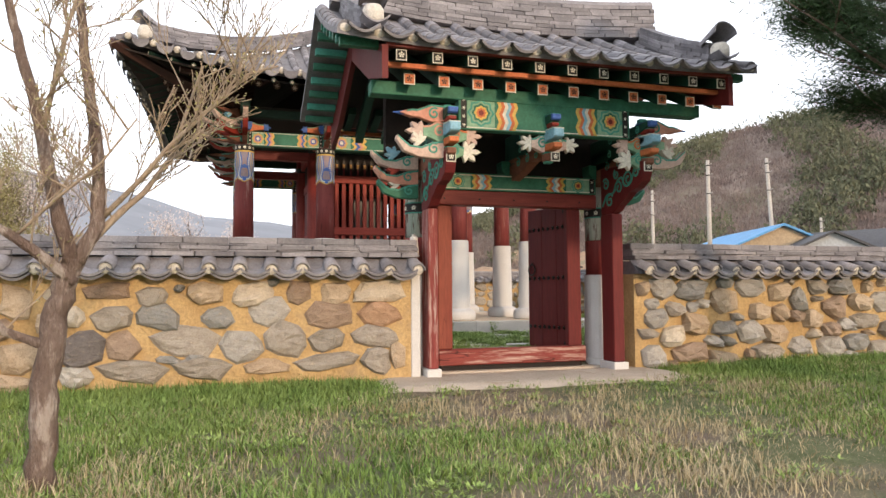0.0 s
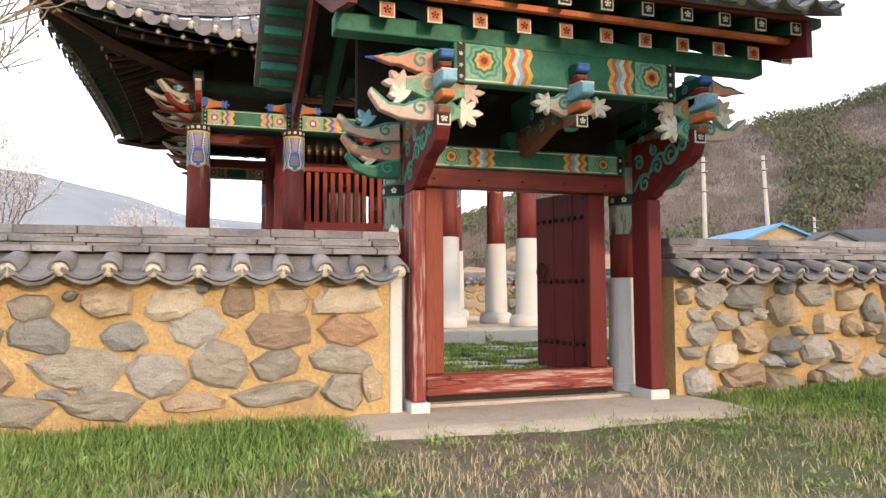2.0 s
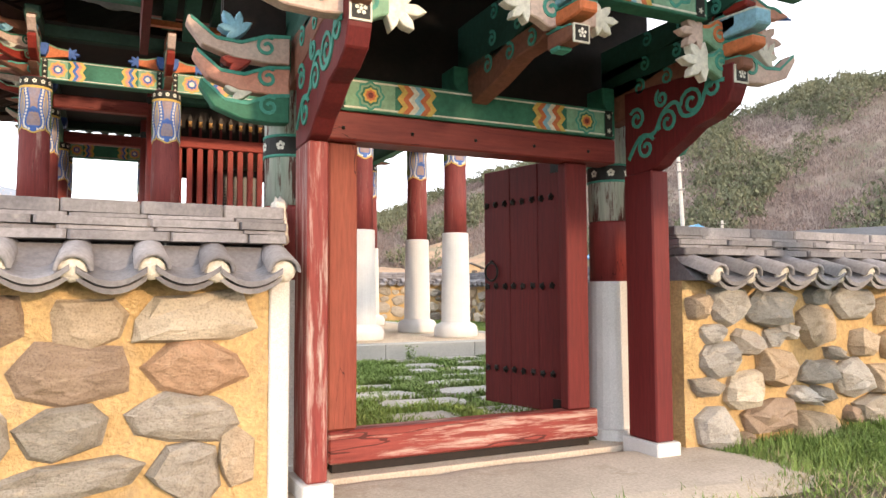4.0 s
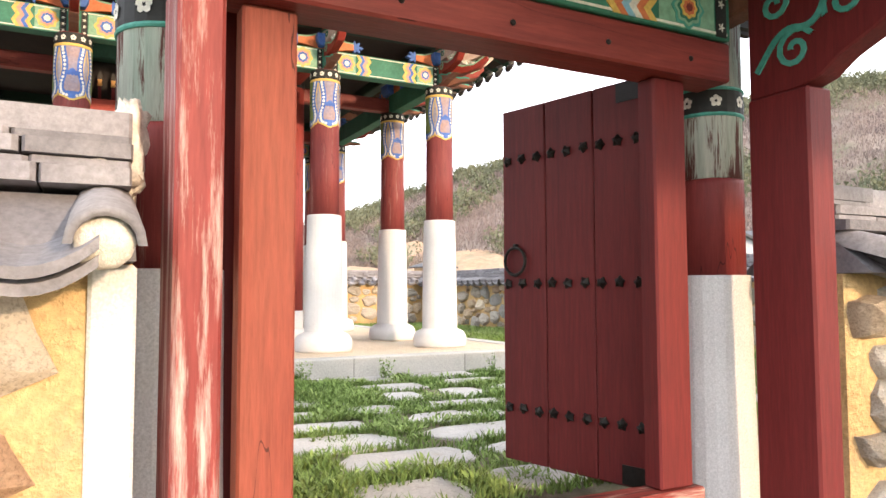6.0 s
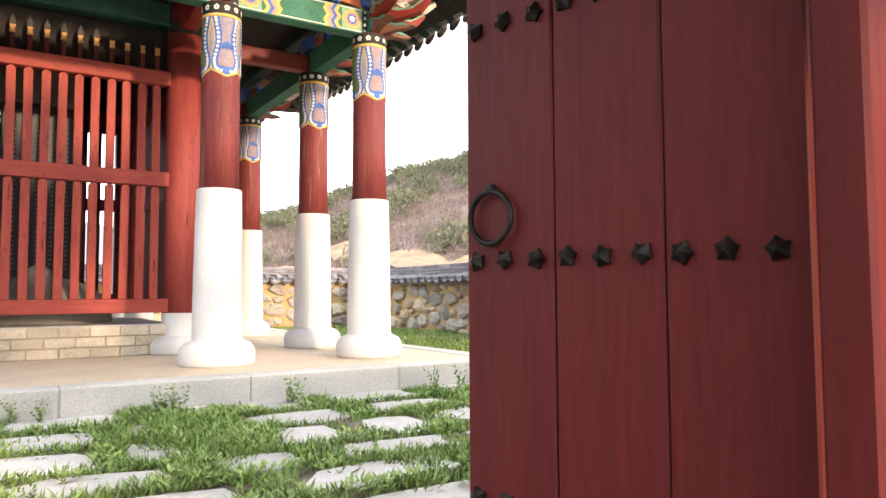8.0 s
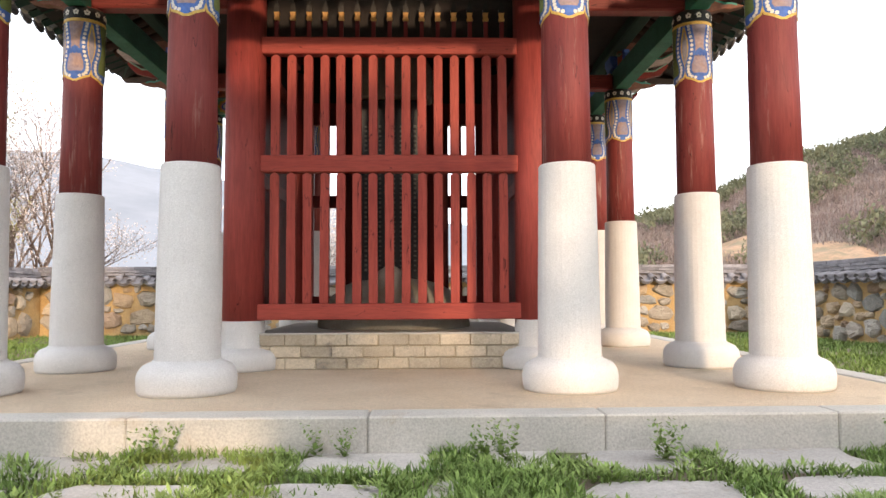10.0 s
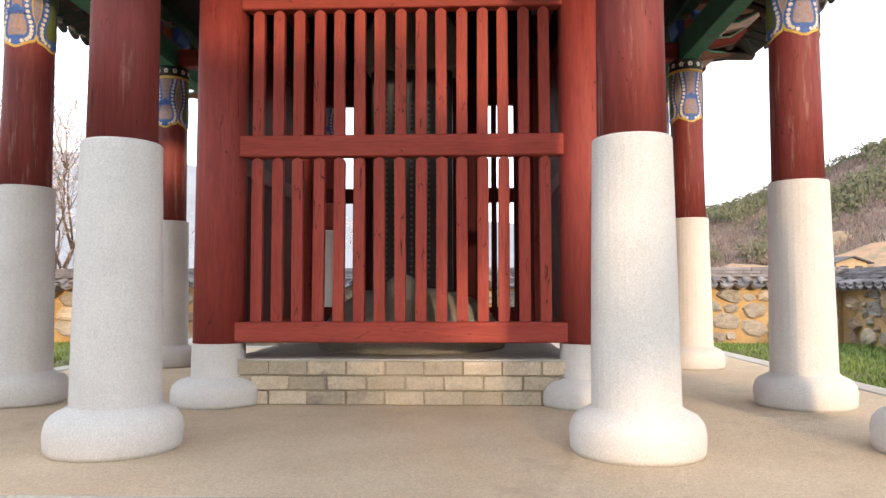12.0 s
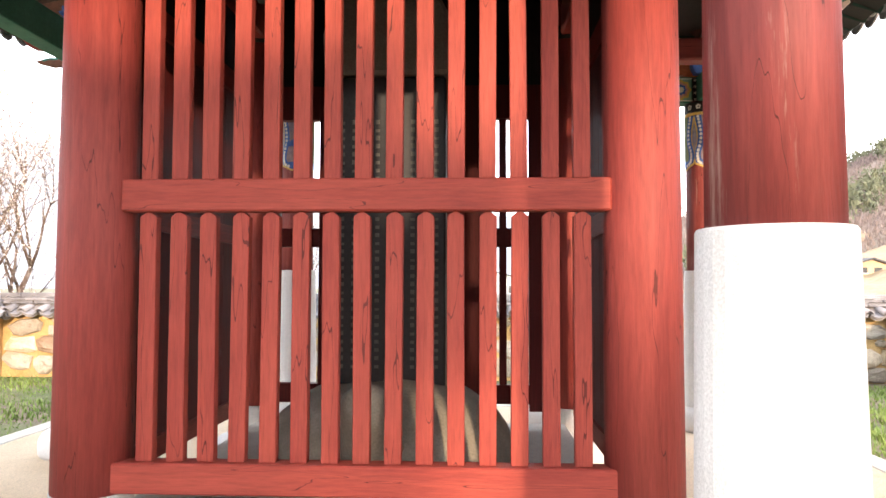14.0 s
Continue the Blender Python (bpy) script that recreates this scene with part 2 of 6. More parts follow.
PALE_PINK = plain("faded_pink_paint", (0.52, 0.36, 0.30), (0.62, 0.50, 0.43), 4, 30, 0.65, 0.15, wear=(0.22, 0.36, 0.28), wear_at=(0.66, 0.72), wear_scale=9)
SLAB_TAN = plain("tan_concrete", (0.42, 0.355, 0.285), (0.55, 0.475, 0.39), 1.4, 50, 0.9, 0.4, wear=(0.30, 0.23, 0.16), wear_at=(0.56, 0.75), wear_scale=1.8)
BARK = plain("grey_brown_bark", (0.15, 0.10, 0.08), (0.30, 0.23, 0.19), 3, 18, 0.95, 1.0, (3, 3, 0.9), wear=(0.45, 0.38, 0.33), wear_at=(0.52, 0.62), wear_scale=3.0, dist=0.05)
TWIG = plain("pale_twigs", (0.26, 0.20, 0.15), (0.36, 0.29, 0.21), 5, 40, 0.9, 0.2)
BUD = plain("young_leaves", (0.24, 0.22, 0.09), (0.36, 0.33, 0.17), 3, 20, 0.8, 0.0, island=0.3)
BLOSSOM = plain("pale_blossom", (0.56, 0.47, 0.43), (0.66, 0.58, 0.53), 2, 20, 0.9, 0.0, island=0.25)
NEEDLE = plain("pine_needles", (0.025, 0.055, 0.022), (0.055, 0.10, 0.035), 1.5, 20, 0.8, 0.0, island=0.35)
GRASS = plain("fresh_grass", (0.115, 0.195, 0.042), (0.215, 0.29, 0.085), 1.6, 12, 0.8, 0.0, island=0.35)
STRAW = plain("dry_grass", (0.30, 0.245, 0.14), (0.46, 0.39, 0.25), 1.2, 12, 0.85, 0.0, island=0.3)
HERB = plain("broad_weed_leaves", (0.17, 0.26, 0.06), (0.29, 0.37, 0.12), 2.0, 15, 0.75, 0.0, island=0.35)
HILL = plain("wooded_hill", (0.19, 0.15, 0.13), (0.26, 0.21, 0.17), 0.035, 0.5, 1.0, 0.0, wear=(0.13, 0.13, 0.085), wear_at=(0.5, 0.62), wear_scale=0.05)
CLAY = plain("bare_orange_clay", (0.27, 0.175, 0.11), (0.38, 0.255, 0.165), 0.15, 2, 0.95, 0.2, wear=(0.20, 0.165, 0.105), wear_at=(0.48, 0.60), wear_scale=0.35)
SHRUB = plain("leafless_woods", (0.165, 0.125, 0.12), (0.235, 0.19, 0.165), 0.05, 0.8, 1.0, 0.0, island=0.22)
FIR = plain("hill_pines", (0.09, 0.105, 0.065), (0.165, 0.165, 0.105), 0.05, 0.8, 1.0, 0.0, island=0.2)
POLE = plain("concrete_pole", (0.40, 0.37, 0.33), (0.48, 0.45, 0.4), 0.8, 10, 0.9, 0.1)
BLUE_ROOF = plain("blue_sheet_roof", (0.06, 0.24, 0.48), (0.10, 0.32, 0.58), 0.6, 6, 0.5, 0.1)
WHITE_WALL = plain("white_house_wall", (0.38, 0.41, 0.45), (0.48, 0.51, 0.54), 0.5, 6, 0.9, 0.1)
TAN_WALL = plain("tan_house_wall", (0.38, 0.29, 0.19), (0.46, 0.36, 0.24), 0.5, 6, 0.9, 0.1)
GREY_ROOF = plain("dark_sheet_roof", (0.05, 0.05, 0.055), (0.09, 0.09, 0.095), 0.5, 6, 0.7, 0.1)


def ground_material():
    m, nodes, links, bsdf = shader("grassy_earth")
    vec = coords(nodes, links)
    a, b, c = fractal(nodes, links, vec, 0.55), fractal(nodes, links, vec, 4.0), fractal(nodes, links, vec, 60, 6, 0.75)
    earth = mixer(nodes, links, ramp(nodes, links, b, 0.35, 0.65), (0.155, 0.115, 0.082), (0.27, 0.21, 0.155))
    turf = mixer(nodes, links, ramp(nodes, links, b, 0.35, 0.65), (0.10, 0.13, 0.045), (0.17, 0.18, 0.08))
    col = mixer(nodes, links, ramp(nodes, links, a, 0.44, 0.58), turf, earth)
    col = mixer(nodes, links, ramp(nodes, links, c, 0.35, 0.75), mixer(nodes, links, 1.0, col, (0.6, 0.6, 0.6), "MULTIPLY"), col)
    links.new(col, bsdf.inputs["Base Color"])
    bsdf.inputs["Roughness"].default_value = 0.95
    bp = nodes.new("ShaderNodeBump")
    bp.inputs["Strength"].default_value, bp.inputs["Distance"].default_value = 0.7, 0.03
    links.new(c, bp.inputs["Height"])
    links.new(bp.outputs[0], bsdf.inputs["Normal"])
    return m


# Distance haze is put into the base colour; emission lifts it further.
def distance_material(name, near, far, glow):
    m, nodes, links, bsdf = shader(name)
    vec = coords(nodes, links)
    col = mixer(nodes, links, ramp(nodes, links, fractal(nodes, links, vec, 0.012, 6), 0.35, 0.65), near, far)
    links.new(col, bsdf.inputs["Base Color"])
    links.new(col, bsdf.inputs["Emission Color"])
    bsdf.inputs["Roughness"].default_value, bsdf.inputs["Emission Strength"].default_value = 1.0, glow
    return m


def stone_material(name, shades):
    """Field stones of one kind, each with its own shade, mottling, lichen and rough relief."""
    m, nodes, links, bsdf = shader(name)
    vec = coords(nodes, links)
    pick = nodes.new("ShaderNodeValToRGB")
    while len(pick.color_ramp.elements) < len(shades):
        pick.color_ramp.elements.new(0.5)
    for k, c in enumerate(shades):
        pick.color_ramp.elements[k].position = k / (len(shades) - 1)
        pick.color_ramp.elements[k].color = (*c, 1)
    links.new(nodes.new("ShaderNodeObjectInfo").outputs["Random"], pick.inputs[0])
    broad, veins, fine = fractal(nodes, links, vec, 7, 6, 0.65), fractal(nodes, links, coords(nodes, links, (2, 2, 5)), 5, 8, 0.72), fractal(nodes, links, vec, 80, 5, 0.75)
    col = mixer(nodes, links, ramp(nodes, links, broad, 0.38, 0.66), pick.outputs[0], mixer(nodes, links, 1.0, pick.outputs[0], (0.80, 0.78, 0.76), "MULTIPLY"))
    col = mixer(nodes, links, ramp(nodes, links, veins, 0.54, 0.68), col, mixer(nodes, links, 0.35, pick.outputs[0], (0.60, 0.47, 0.32)))
    col = mixer(nodes, links, ramp(nodes, links, fine, 0.52, 0.32), col, mixer(nodes, links, 1.0, col, (0.58, 0.56, 0.55), "MULTIPLY"))
    links.new(col, bsdf.inputs["Base Color"])
    bsdf.inputs["Roughness"].default_value, bsdf.inputs["Specular IOR Level"].default_value = 0.9, 0.25
    add = nodes.new("ShaderNodeMath")
    add.operation = "MULTIPLY_ADD"
    add.inputs[1].default_value = 0.16
    links.new(fine, add.inputs[0])
    links.new(veins, add.inputs[2])
    bp = nodes.new("ShaderNodeBump")
    bp.inputs["Strength"].default_value, bp.inputs["Distance"].default_value = 0.9, 0.045
    links.new(add.outputs[0], bp.inputs["Height"])
    links.new(bp.outputs[0], bsdf.inputs["Normal"])
    return m


STONE_KINDS = {"pale": ((0.66, 0.57, 0.44), (0.74, 0.66, 0.53)), "tan": ((0.50, 0.38, 0.26), (0.60, 0.49, 0.36)), "grey": ((0.37, 0.335, 0.285), (0.49, 0.445, 0.385)),
               "light": ((0.47, 0.45, 0.41), (0.58, 0.555, 0.505)), "slate": ((0.29, 0.29, 0.28), (0.36, 0.36, 0.34)), "dark": ((0.17, 0.155, 0.15), (0.23, 0.21, 0.20)),
               "brown": ((0.36, 0.26, 0.19), (0.44, 0.34, 0.26)), "rust": ((0.50, 0.31, 0.19), (0.56, 0.38, 0.26))}
STONE = {k: stone_material(k + "_field_stone", c) for k, c in STONE_KINDS.items()}
EARTH = ground_material()
# pale blue of the ridge is painted haze, and it glows slightly
FAR = distance_material("mountain_painted_haze", (0.17, 0.185, 0.21), (0.22, 0.235, 0.265), 0.15)


# ---- ground ----
def smooth01(t):
    t = min(1.0, max(0.0, t))
    return t * t * (3 - 2 * t)


def ground_z(x, y):
    if y < 9.3:
        z = 0.19 * smooth01((y - 0.5) / 8.0) + 0.07 * smooth01((x - 5.5) / 4)
    else:
        z = YARD
    near = 1.0 - smooth01((max(abs(x - 3), abs(y - 8)) - 12) / 10)
    return z + near * (0.02 * noise.noise((x * 1.3, y * 1.3, 0)) + 0.008 * noise.noise((x * 6, y * 6, 2)))


def make_ground():
    xs = [-2500, -900, -300, -120, -50, -25] + [-12 + 0.25 * i for i in range(105)] + [20, 30, 50, 120, 300, 900, 2500]
    ys = [-2500, -900, -300, -100, -40, -20, -10, -5] + [-2 + 0.25 * i for i in range(44)] + [9.0, 9.1] + [9.25 + 0.25 * i for i in range(60)] + [25, 28, 33, 45, 60, 120, 300, 900, 2500]
    verts = [(x, y, ground_z(x, y)) for y in ys for x in xs]
    n = len(xs)
    faces = [(j * n + i, j * n + i + 1, (j + 1) * n + i + 1, (j + 1) * n + i) for j in range(len(ys) - 1) for i in range(n - 1)]
    ob = cloud("ground", verts, faces, EARTH, "uneven earth with patches of spring grass", "ground", "structure")
    ob.data.shade_smooth()


make_ground()

# gate slab and pavilion deck
def worn_slab():
    """A low concrete apron with a crumbled edge that the soil laps over."""
    outline = []
    x0, x1, y0, y1 = 1.85, 5.62, 7.86, 9.0
    for (ax, ay), (bx, by) in (((x0, y0), (x1, y0)), ((x1, y0), (x1, y1)), ((x1, y1), (x0, y1)), ((x0, y1), (x0, y0))):
        n = max(4, int(math.hypot(bx - ax, by - ay) / 0.1))
        for i in range(n):
            outline.append((ax + (bx - ax) * i / n, ay + (by - ay) * i / n))
    b = bmesh.new()
    cx, cy = (x0 + x1) / 2, (y0 + y1) / 2
    rings = []
    for grow_by, z in ((0.34, 0.12), (0.16, 0.188), (0.03, SLAB - 0.016), (-0.10, SLAB)):
        ring = []
        for x, y in outline:
            k = grow_by + 0.10 * noise.noise((x * 1.6, y * 1.6, 3)) + 0.035 * noise.noise((x * 7, y * 7, 5))
            d = Vector((x - cx, (y - cy) * 2.6, 0)).normalized()
            ring.append(b.verts.new((x + d.x * k, min(y + d.y * k, 9.02), z)))
        rings.append(ring)
    n = len(outline)
    for r0, r1 in zip(rings, rings[1:]):
        for i in range(n):
            b.faces.new((r0[i], r0[(i + 1) % n], r1[(i + 1) % n], r1[i]))
    b.faces.new(rings[-1])
    bmesh.ops.recalc_face_normals(b, faces=b.faces[:])
    return b


slab = bm_box(2.3, 5.3, 9.06, 9.75, 0.0, 0.245, 0.004, worn_slab())
solid("gate_slab", slab, SLAB_TAN, "worn pale concrete slab under the gate", "slab")
solid("deck", bm_box(-0.75, 8.15, 15.36, 24.4, 0.1, DECK), SAND, "packed sandy earth floor of the pavilion platform", "floor")


def make_kerb():
    k = thing("kerb", (0, 0, 0), "pale granite kerb round the platform", "kerb", kind="structure")
    x0, x1, y0, y1 = -1.0, 8.42, 15.08, 24.7
    for a0, a1 in [(x0 + 1.57 * i, x0 + 1.57 * (i + 1)) for i in range(6)]:
        part("kerb_stone", bm_box(a0 + 0.0015, a1 - 0.0015, y0, y0 + 0.285, 0.1, DECK + 0.012, 0.012), CONCRETE, k)
        part("kerb_stone", bm_box(a0 + 0.0015, a1 - 0.0015, y1 - 0.29, y1, 0.1, DECK + 0.012, 0.012), CONCRETE, k)
    for i in range(6):
        a0, a1 = y0 + 0.29 + 1.5067 * i, y0 + 0.29 + 1.5067 * (i + 1)
        part("kerb_stone", bm_box(x1 - 0.275, x1, a0 + 0.0015, a1 - 0.0015, 0.1, DECK + 0.012, 0.012), CONCRETE, k)
        part("kerb_stone", bm_box(x0, x0 + 0.245, a0 + 0.0015, a1 - 0.0015, 0.1, DECK + 0.012, 0.012), CONCRETE, k)


make_kerb()


# ---- stone walls with tiled coping ----
def stone_mesh(seed, material):
    """An angular field stone with a broken, faceted face towards -y."""
    rnd = random.Random(seed)
    n = rnd.choice((7, 8, 9))
    power = rnd.uniform(2.2, 4.5)
    b = bmesh.new()
    ph = rnd.uniform(0, 6.28)
    outline = []
    for i in range(n):
        a = ph + 2 * math.pi * (i + rnd.uniform(-.28, .28)) / n
        c, s = math.cos(a), math.sin(a)
        r = 0.5 / (abs(c) ** power + abs(s) ** power) ** (1 / power) * rnd.uniform(0.80, 1.14)
        outline.append((r * c, r * s))
    tilt = (rnd.uniform(-.5, .5), rnd.uniform(-.5, .2))
    rings = []
    for sc, d, j in ((1.0, 0.0, 0.0), (1.0, 0.42, 0.14), (0.84, 0.80, 0.20), (0.46, 0.97, 0.16)):
        rings.append([b.verts.new((p[0] * sc * (1 + rnd.uniform(-j, j) * 0.25), -(d + rnd.uniform(-j, j)) * (1 + tilt[0] * p[0] + tilt[1] * p[1]), p[1] * sc * (1 + rnd.uniform(-j, j) * 0.25))) for p in outline])
    for r0, r1 in zip(rings, rings[1:]):
        for i in range(n):
            b.faces.new((r0[i], r0[(i + 1) % n], r1[(i + 1) % n], r1[i]))
    mid = b.verts.new((rnd.uniform(-.08, .08), -rnd.uniform(0.95, 1.05), rnd.uniform(-.08, .08)))
    for i in range(n):
        b.faces.new((rings[-1][i], rings[-1][(i + 1) % n], mid))
    bmesh.ops.recalc_face_normals(b, faces=b.faces[:])
    return mesh_of("stone", b, material)


STONES = {k: [stone_mesh(100 + 10 * q + i, m) for i in range(8)] for q, (k, m) in enumerate(STONE.items())}
# stones of the wall beside the gate: middle along the wall, height, width, height of the stone, kind
KEY_STONES = [(-1.3, 1.33, .46, .19, "brown"), (-.83, 1.27, .36, .26, "grey"), (-.27, 1.3, .40, .24, "tan"), (.27, 1.29, .48, .25, "pale"), (.8, 1.29, .35, .26, "brown"), (1.25, 1.28, .36, .28, "tan"), (1.81, 1.31, .61, .29, "pale"),
              (-1.24, 1.03, .46, .32, "grey"), (-.76, 1.04, .47, .31, "slate"), (-.13, 1.02, .40, .24, "slate"), (.43, 1.08, .52, .32, "light"), (1.16, 1.01, .67, .30, "brown"), (1.78, 1.04, .57, .34, "rust"), (-1.64, 1.05, .19, .23, "pale"),
              (-1.57, .71, .42, .40, "dark"), (-1.13, .72, .38, .32, "brown"), (-.47, .75, .68, .37, "grey"), (.16, .67, .48, .40, "light"), (.65, .74, .49, .43, "grey"), (1.16, .73, .45, .31, "grey"), (1.74, .75, .57, .28, "grey"),
              (-1.03, .43, .68, .26, "grey"), (-.29, .44, .59, .26, "grey"), (1.18, .47, .81, .23, "grey"), (1.77, .46, .38, .33, "grey"), (2.03, .51, .20, .31, "tan"), (-.65, .54, .27, .10, "slate"), (-.36, .56, .21, .09, "slate"), (.44, .43, .50, .18, "tan"),
              (-2.17, .6, .40, .35, "tan"), (-1.63, .38, .38, .22, "light"), (-2.2, 1.22, .34, .37, "tan"), (-2.2, .34, .35, .18, "tan"), (-1.85, 1.3, .22, .17, "pale"), (-1.9, .98, .26, .24, "tan"), (-.55, 1.36, .12, .08, "slate"), (.5, 1.42, .16, .09, "slate")]
MIXED = ("grey", "grey", "grey", "grey", "light", "light", "tan", "tan", "pale", "slate", "brown")


def half_tube(length, r0, r1, seg=7, thick=0.016):
    b = bmesh.new()
    ends = []
    for y, r in ((0, r0), (-length, r1)):
        for rr in (r, r - thick):
            ends.append([b.verts.new((rr * math.cos(math.pi * k / seg), y, rr * math.sin(math.pi * k / seg))) for k in range(seg + 1)])
    o0, i0, o1, i1 = ends
    for k in range(seg):
        b.faces.new((o0[k], o0[k + 1], o1[k + 1], o1[k]))
        b.faces.new((i1[k], i1[k + 1], i0[k + 1], i0[k]))
        b.faces.new((o1[k], o1[k + 1], i1[k + 1], i1[k]))
    return b


def drip_plate(width, sag, length, thick=0.02, seg=8):
    """A concave tile, hanging in an arc between two ridges, its front edge at -length."""
    b = bmesh.new()
    rows = []
    for y in (0, -length):
        for dz in (0, -thick):
            rows.append([b.verts.new((width * (k / seg - 0.5), y, dz - sag * (1 - (2 * k / seg - 1) ** 2))) for k in range(seg + 1)])
    t0, u0, t1, u1 = rows
    for k in range(seg):
        b.faces.new((t0[k], t0[k + 1], t1[k + 1], t1[k]))
        b.faces.new((u1[k], u1[k + 1], u0[k + 1], u0[k]))
        b.faces.new((t1[k], t1[k + 1], u1[k + 1], u1[k]))
    bmesh.ops.recalc_face_normals(b, faces=b.faces[:])
    return b


def plug_bm(r):
    return bm_lathe([(r, -0.02), (r * 0.96, 0.008), (r * 0.72, 0.02), (r * 0.3, 0.028)], 11, wob=0.4)


CAP_TILE = mesh_of("cap_tile", half_tube(0.43, 0.082, 0.092, 8, 0.022), TILE, True)
def tongue_plate():
    """A concave eave tile whose front hangs down in a rounded tongue."""
    ring = [math.pi * i / 10 for i in range(11)]
    return bm_prism([(-0.15 * math.cos(t), -0.05 - 0.15 * math.sin(t)) for t in ring], -0.45, -0.425, "y", 0.0, drip_plate(0.33, 0.075, 0.43, 0.03))


TONGUE_TILE = mesh_of("drip_tile", tongue_plate(), TILE)
DRIP_TILE = mesh_of("drip_tile", drip_plate(0.33, 0.075, 0.43, 0.03), TILE)
PLUG = mesh_of("mortar_plug", plug_bm(0.072), PLASTER, True)
FLAT_TILE = mesh_of("flat_tile", bm_box(-0.5, 0.5, -0.5, 0.5, -0.5, 0.5, 0.03), TILE)


def make_wall(name, at, turn, length, label, base, stones, face=-1, pitch=0.355, rich=True, skip=0.0, proud=0.0):
    """A mud and stone wall along its own x, its face at -y, capped by tiles."""
    rnd = random.Random(len(name) * 7 + int(length * 10))
    core = bm_box(0, length, -0.215, 0.215, base - 0.3, 1.53)
    w = solid(name, core, MUD, label, "wall")
    part("coping_bed", bm_prism([(-0.36, 1.532), (0.36, 1.532), (0.15, 1.72), (-0.15, 1.72)], 0, length, "x"), TILE_ROW, w)
    cols, rows = max(2, int(length / 0.07)), 20
    verts, faces = [], []
    for j in range(rows + 1):
        for i in range(cols + 1):
            x, z = length * i / cols, base - 0.2 + (1.53 - base + 0.2) * j / rows
            d = 0.0 if i in (0, cols) or j in (0, rows) else 0.022 + 0.016 * noise.noise((x * 4, z * 4, length)) + 0.009 * noise.noise((x * 13, z * 13, 1))
            verts.append((x, face * (0.216 + d), z))
    for j in range(rows):
        for i in range(cols):
            a = j * (cols + 1) + i
            faces.append((a, a + 1, a + cols + 2, a + cols + 1))
    skin = cloud("mud_face", verts, faces, MUD, "uneven hand-laid ochre mud", "", "", w)
    skin.data.shade_smooth()
    w.matrix_basis = Matrix.Translation(at) @ Matrix.Rotation(radians(turn), 4, "Z")
    for x, z, sw, sh, *kind in stones:
        me = STONES[kind[0] if kind else rnd.choice(MIXED)][rnd.randrange(8)]
        m = Matrix.Translation((x, face * 0.2, z)) @ Matrix.Rotation(radians(rnd.uniform(-7, 7)), 4, "Y")
        if face > 0:
            m = m @ Matrix.Rotation(math.pi, 4, "Z")
        part("stone", me, None, w, loc=m @ Matrix.Diagonal((sw * 1.06, rnd.uniform(0.10, 0.155) + proud, sh * 1.08, 1)))
    n = int(length / pitch)
    for side in (-1, 1):
        spin = Matrix.Rotation(0 if side < 0 else math.pi, 4, "Z")
        tip = Matrix.Rotation(radians(17), 4, "X")
        for i in range(n + 1):
            x = pitch * (i + 0.25)
            if x > length - 0.06 or (side > 0 and x < skip):
                continue
            base_m = Matrix.Translation((x, side * 0.02, 1.73 + rnd.uniform(-.008, .008))) @ spin @ tip @ Matrix.Rotation(radians(rnd.uniform(-2, 2)), 4, "Z")
            tile = part("cap_tile", CAP_TILE, None, w, loc=base_m @ Matrix.Translation((0, -0.09, -0.01)))
            if rich:
                part("mortar_plug", PLUG, None, tile, loc=Matrix.Translation((0, -0.395, 0.0)) @ Matrix.Rotation(radians(90), 4, "X"))
            if x + pitch / 2 < length - 0.1:
                part("drip_tile", DRIP_TILE, None, w, loc=base_m @ Matrix.Translation((pitch / 2, -0.10, 0.015)))
                part("drip_tile", DRIP_TILE, None, w, loc=base_m @ Matrix.Translation((pitch / 2, -0.075, -0.034)))
    for k, (half, z, h) in enumerate(((0.245, 1.765, 0.052), (0.20, 1.806, 0.022), (0.215, 1.843, 0.045), (0.175, 1.880, 0.022), (0.15, 1.932, 0.075))):
        x = -rnd.uniform(0, 0.3)
        while x < length:
            l = rnd.uniform(0.40, 0.58)
            x0, x1 = max(0, x), min(length, x + l)
            if x1 - x0 > 0.05:
                part("ridge_tile", FLAT_TILE, None, w, loc=Matrix.Translation(((x0 + x1) / 2, rnd.uniform(-.010, .010), z)) @ Matrix.Rotation(radians(rnd.uniform(-0.8, 0.8)), 4, "Y") @ Matrix.Rotation(radians(rnd.uniform(-1.2, 1.2)), 4, "Z")
                     @ Matrix.Diagonal((x1 - x0 - 0.006, half * 2, h, 1)))
            x += l
    return w


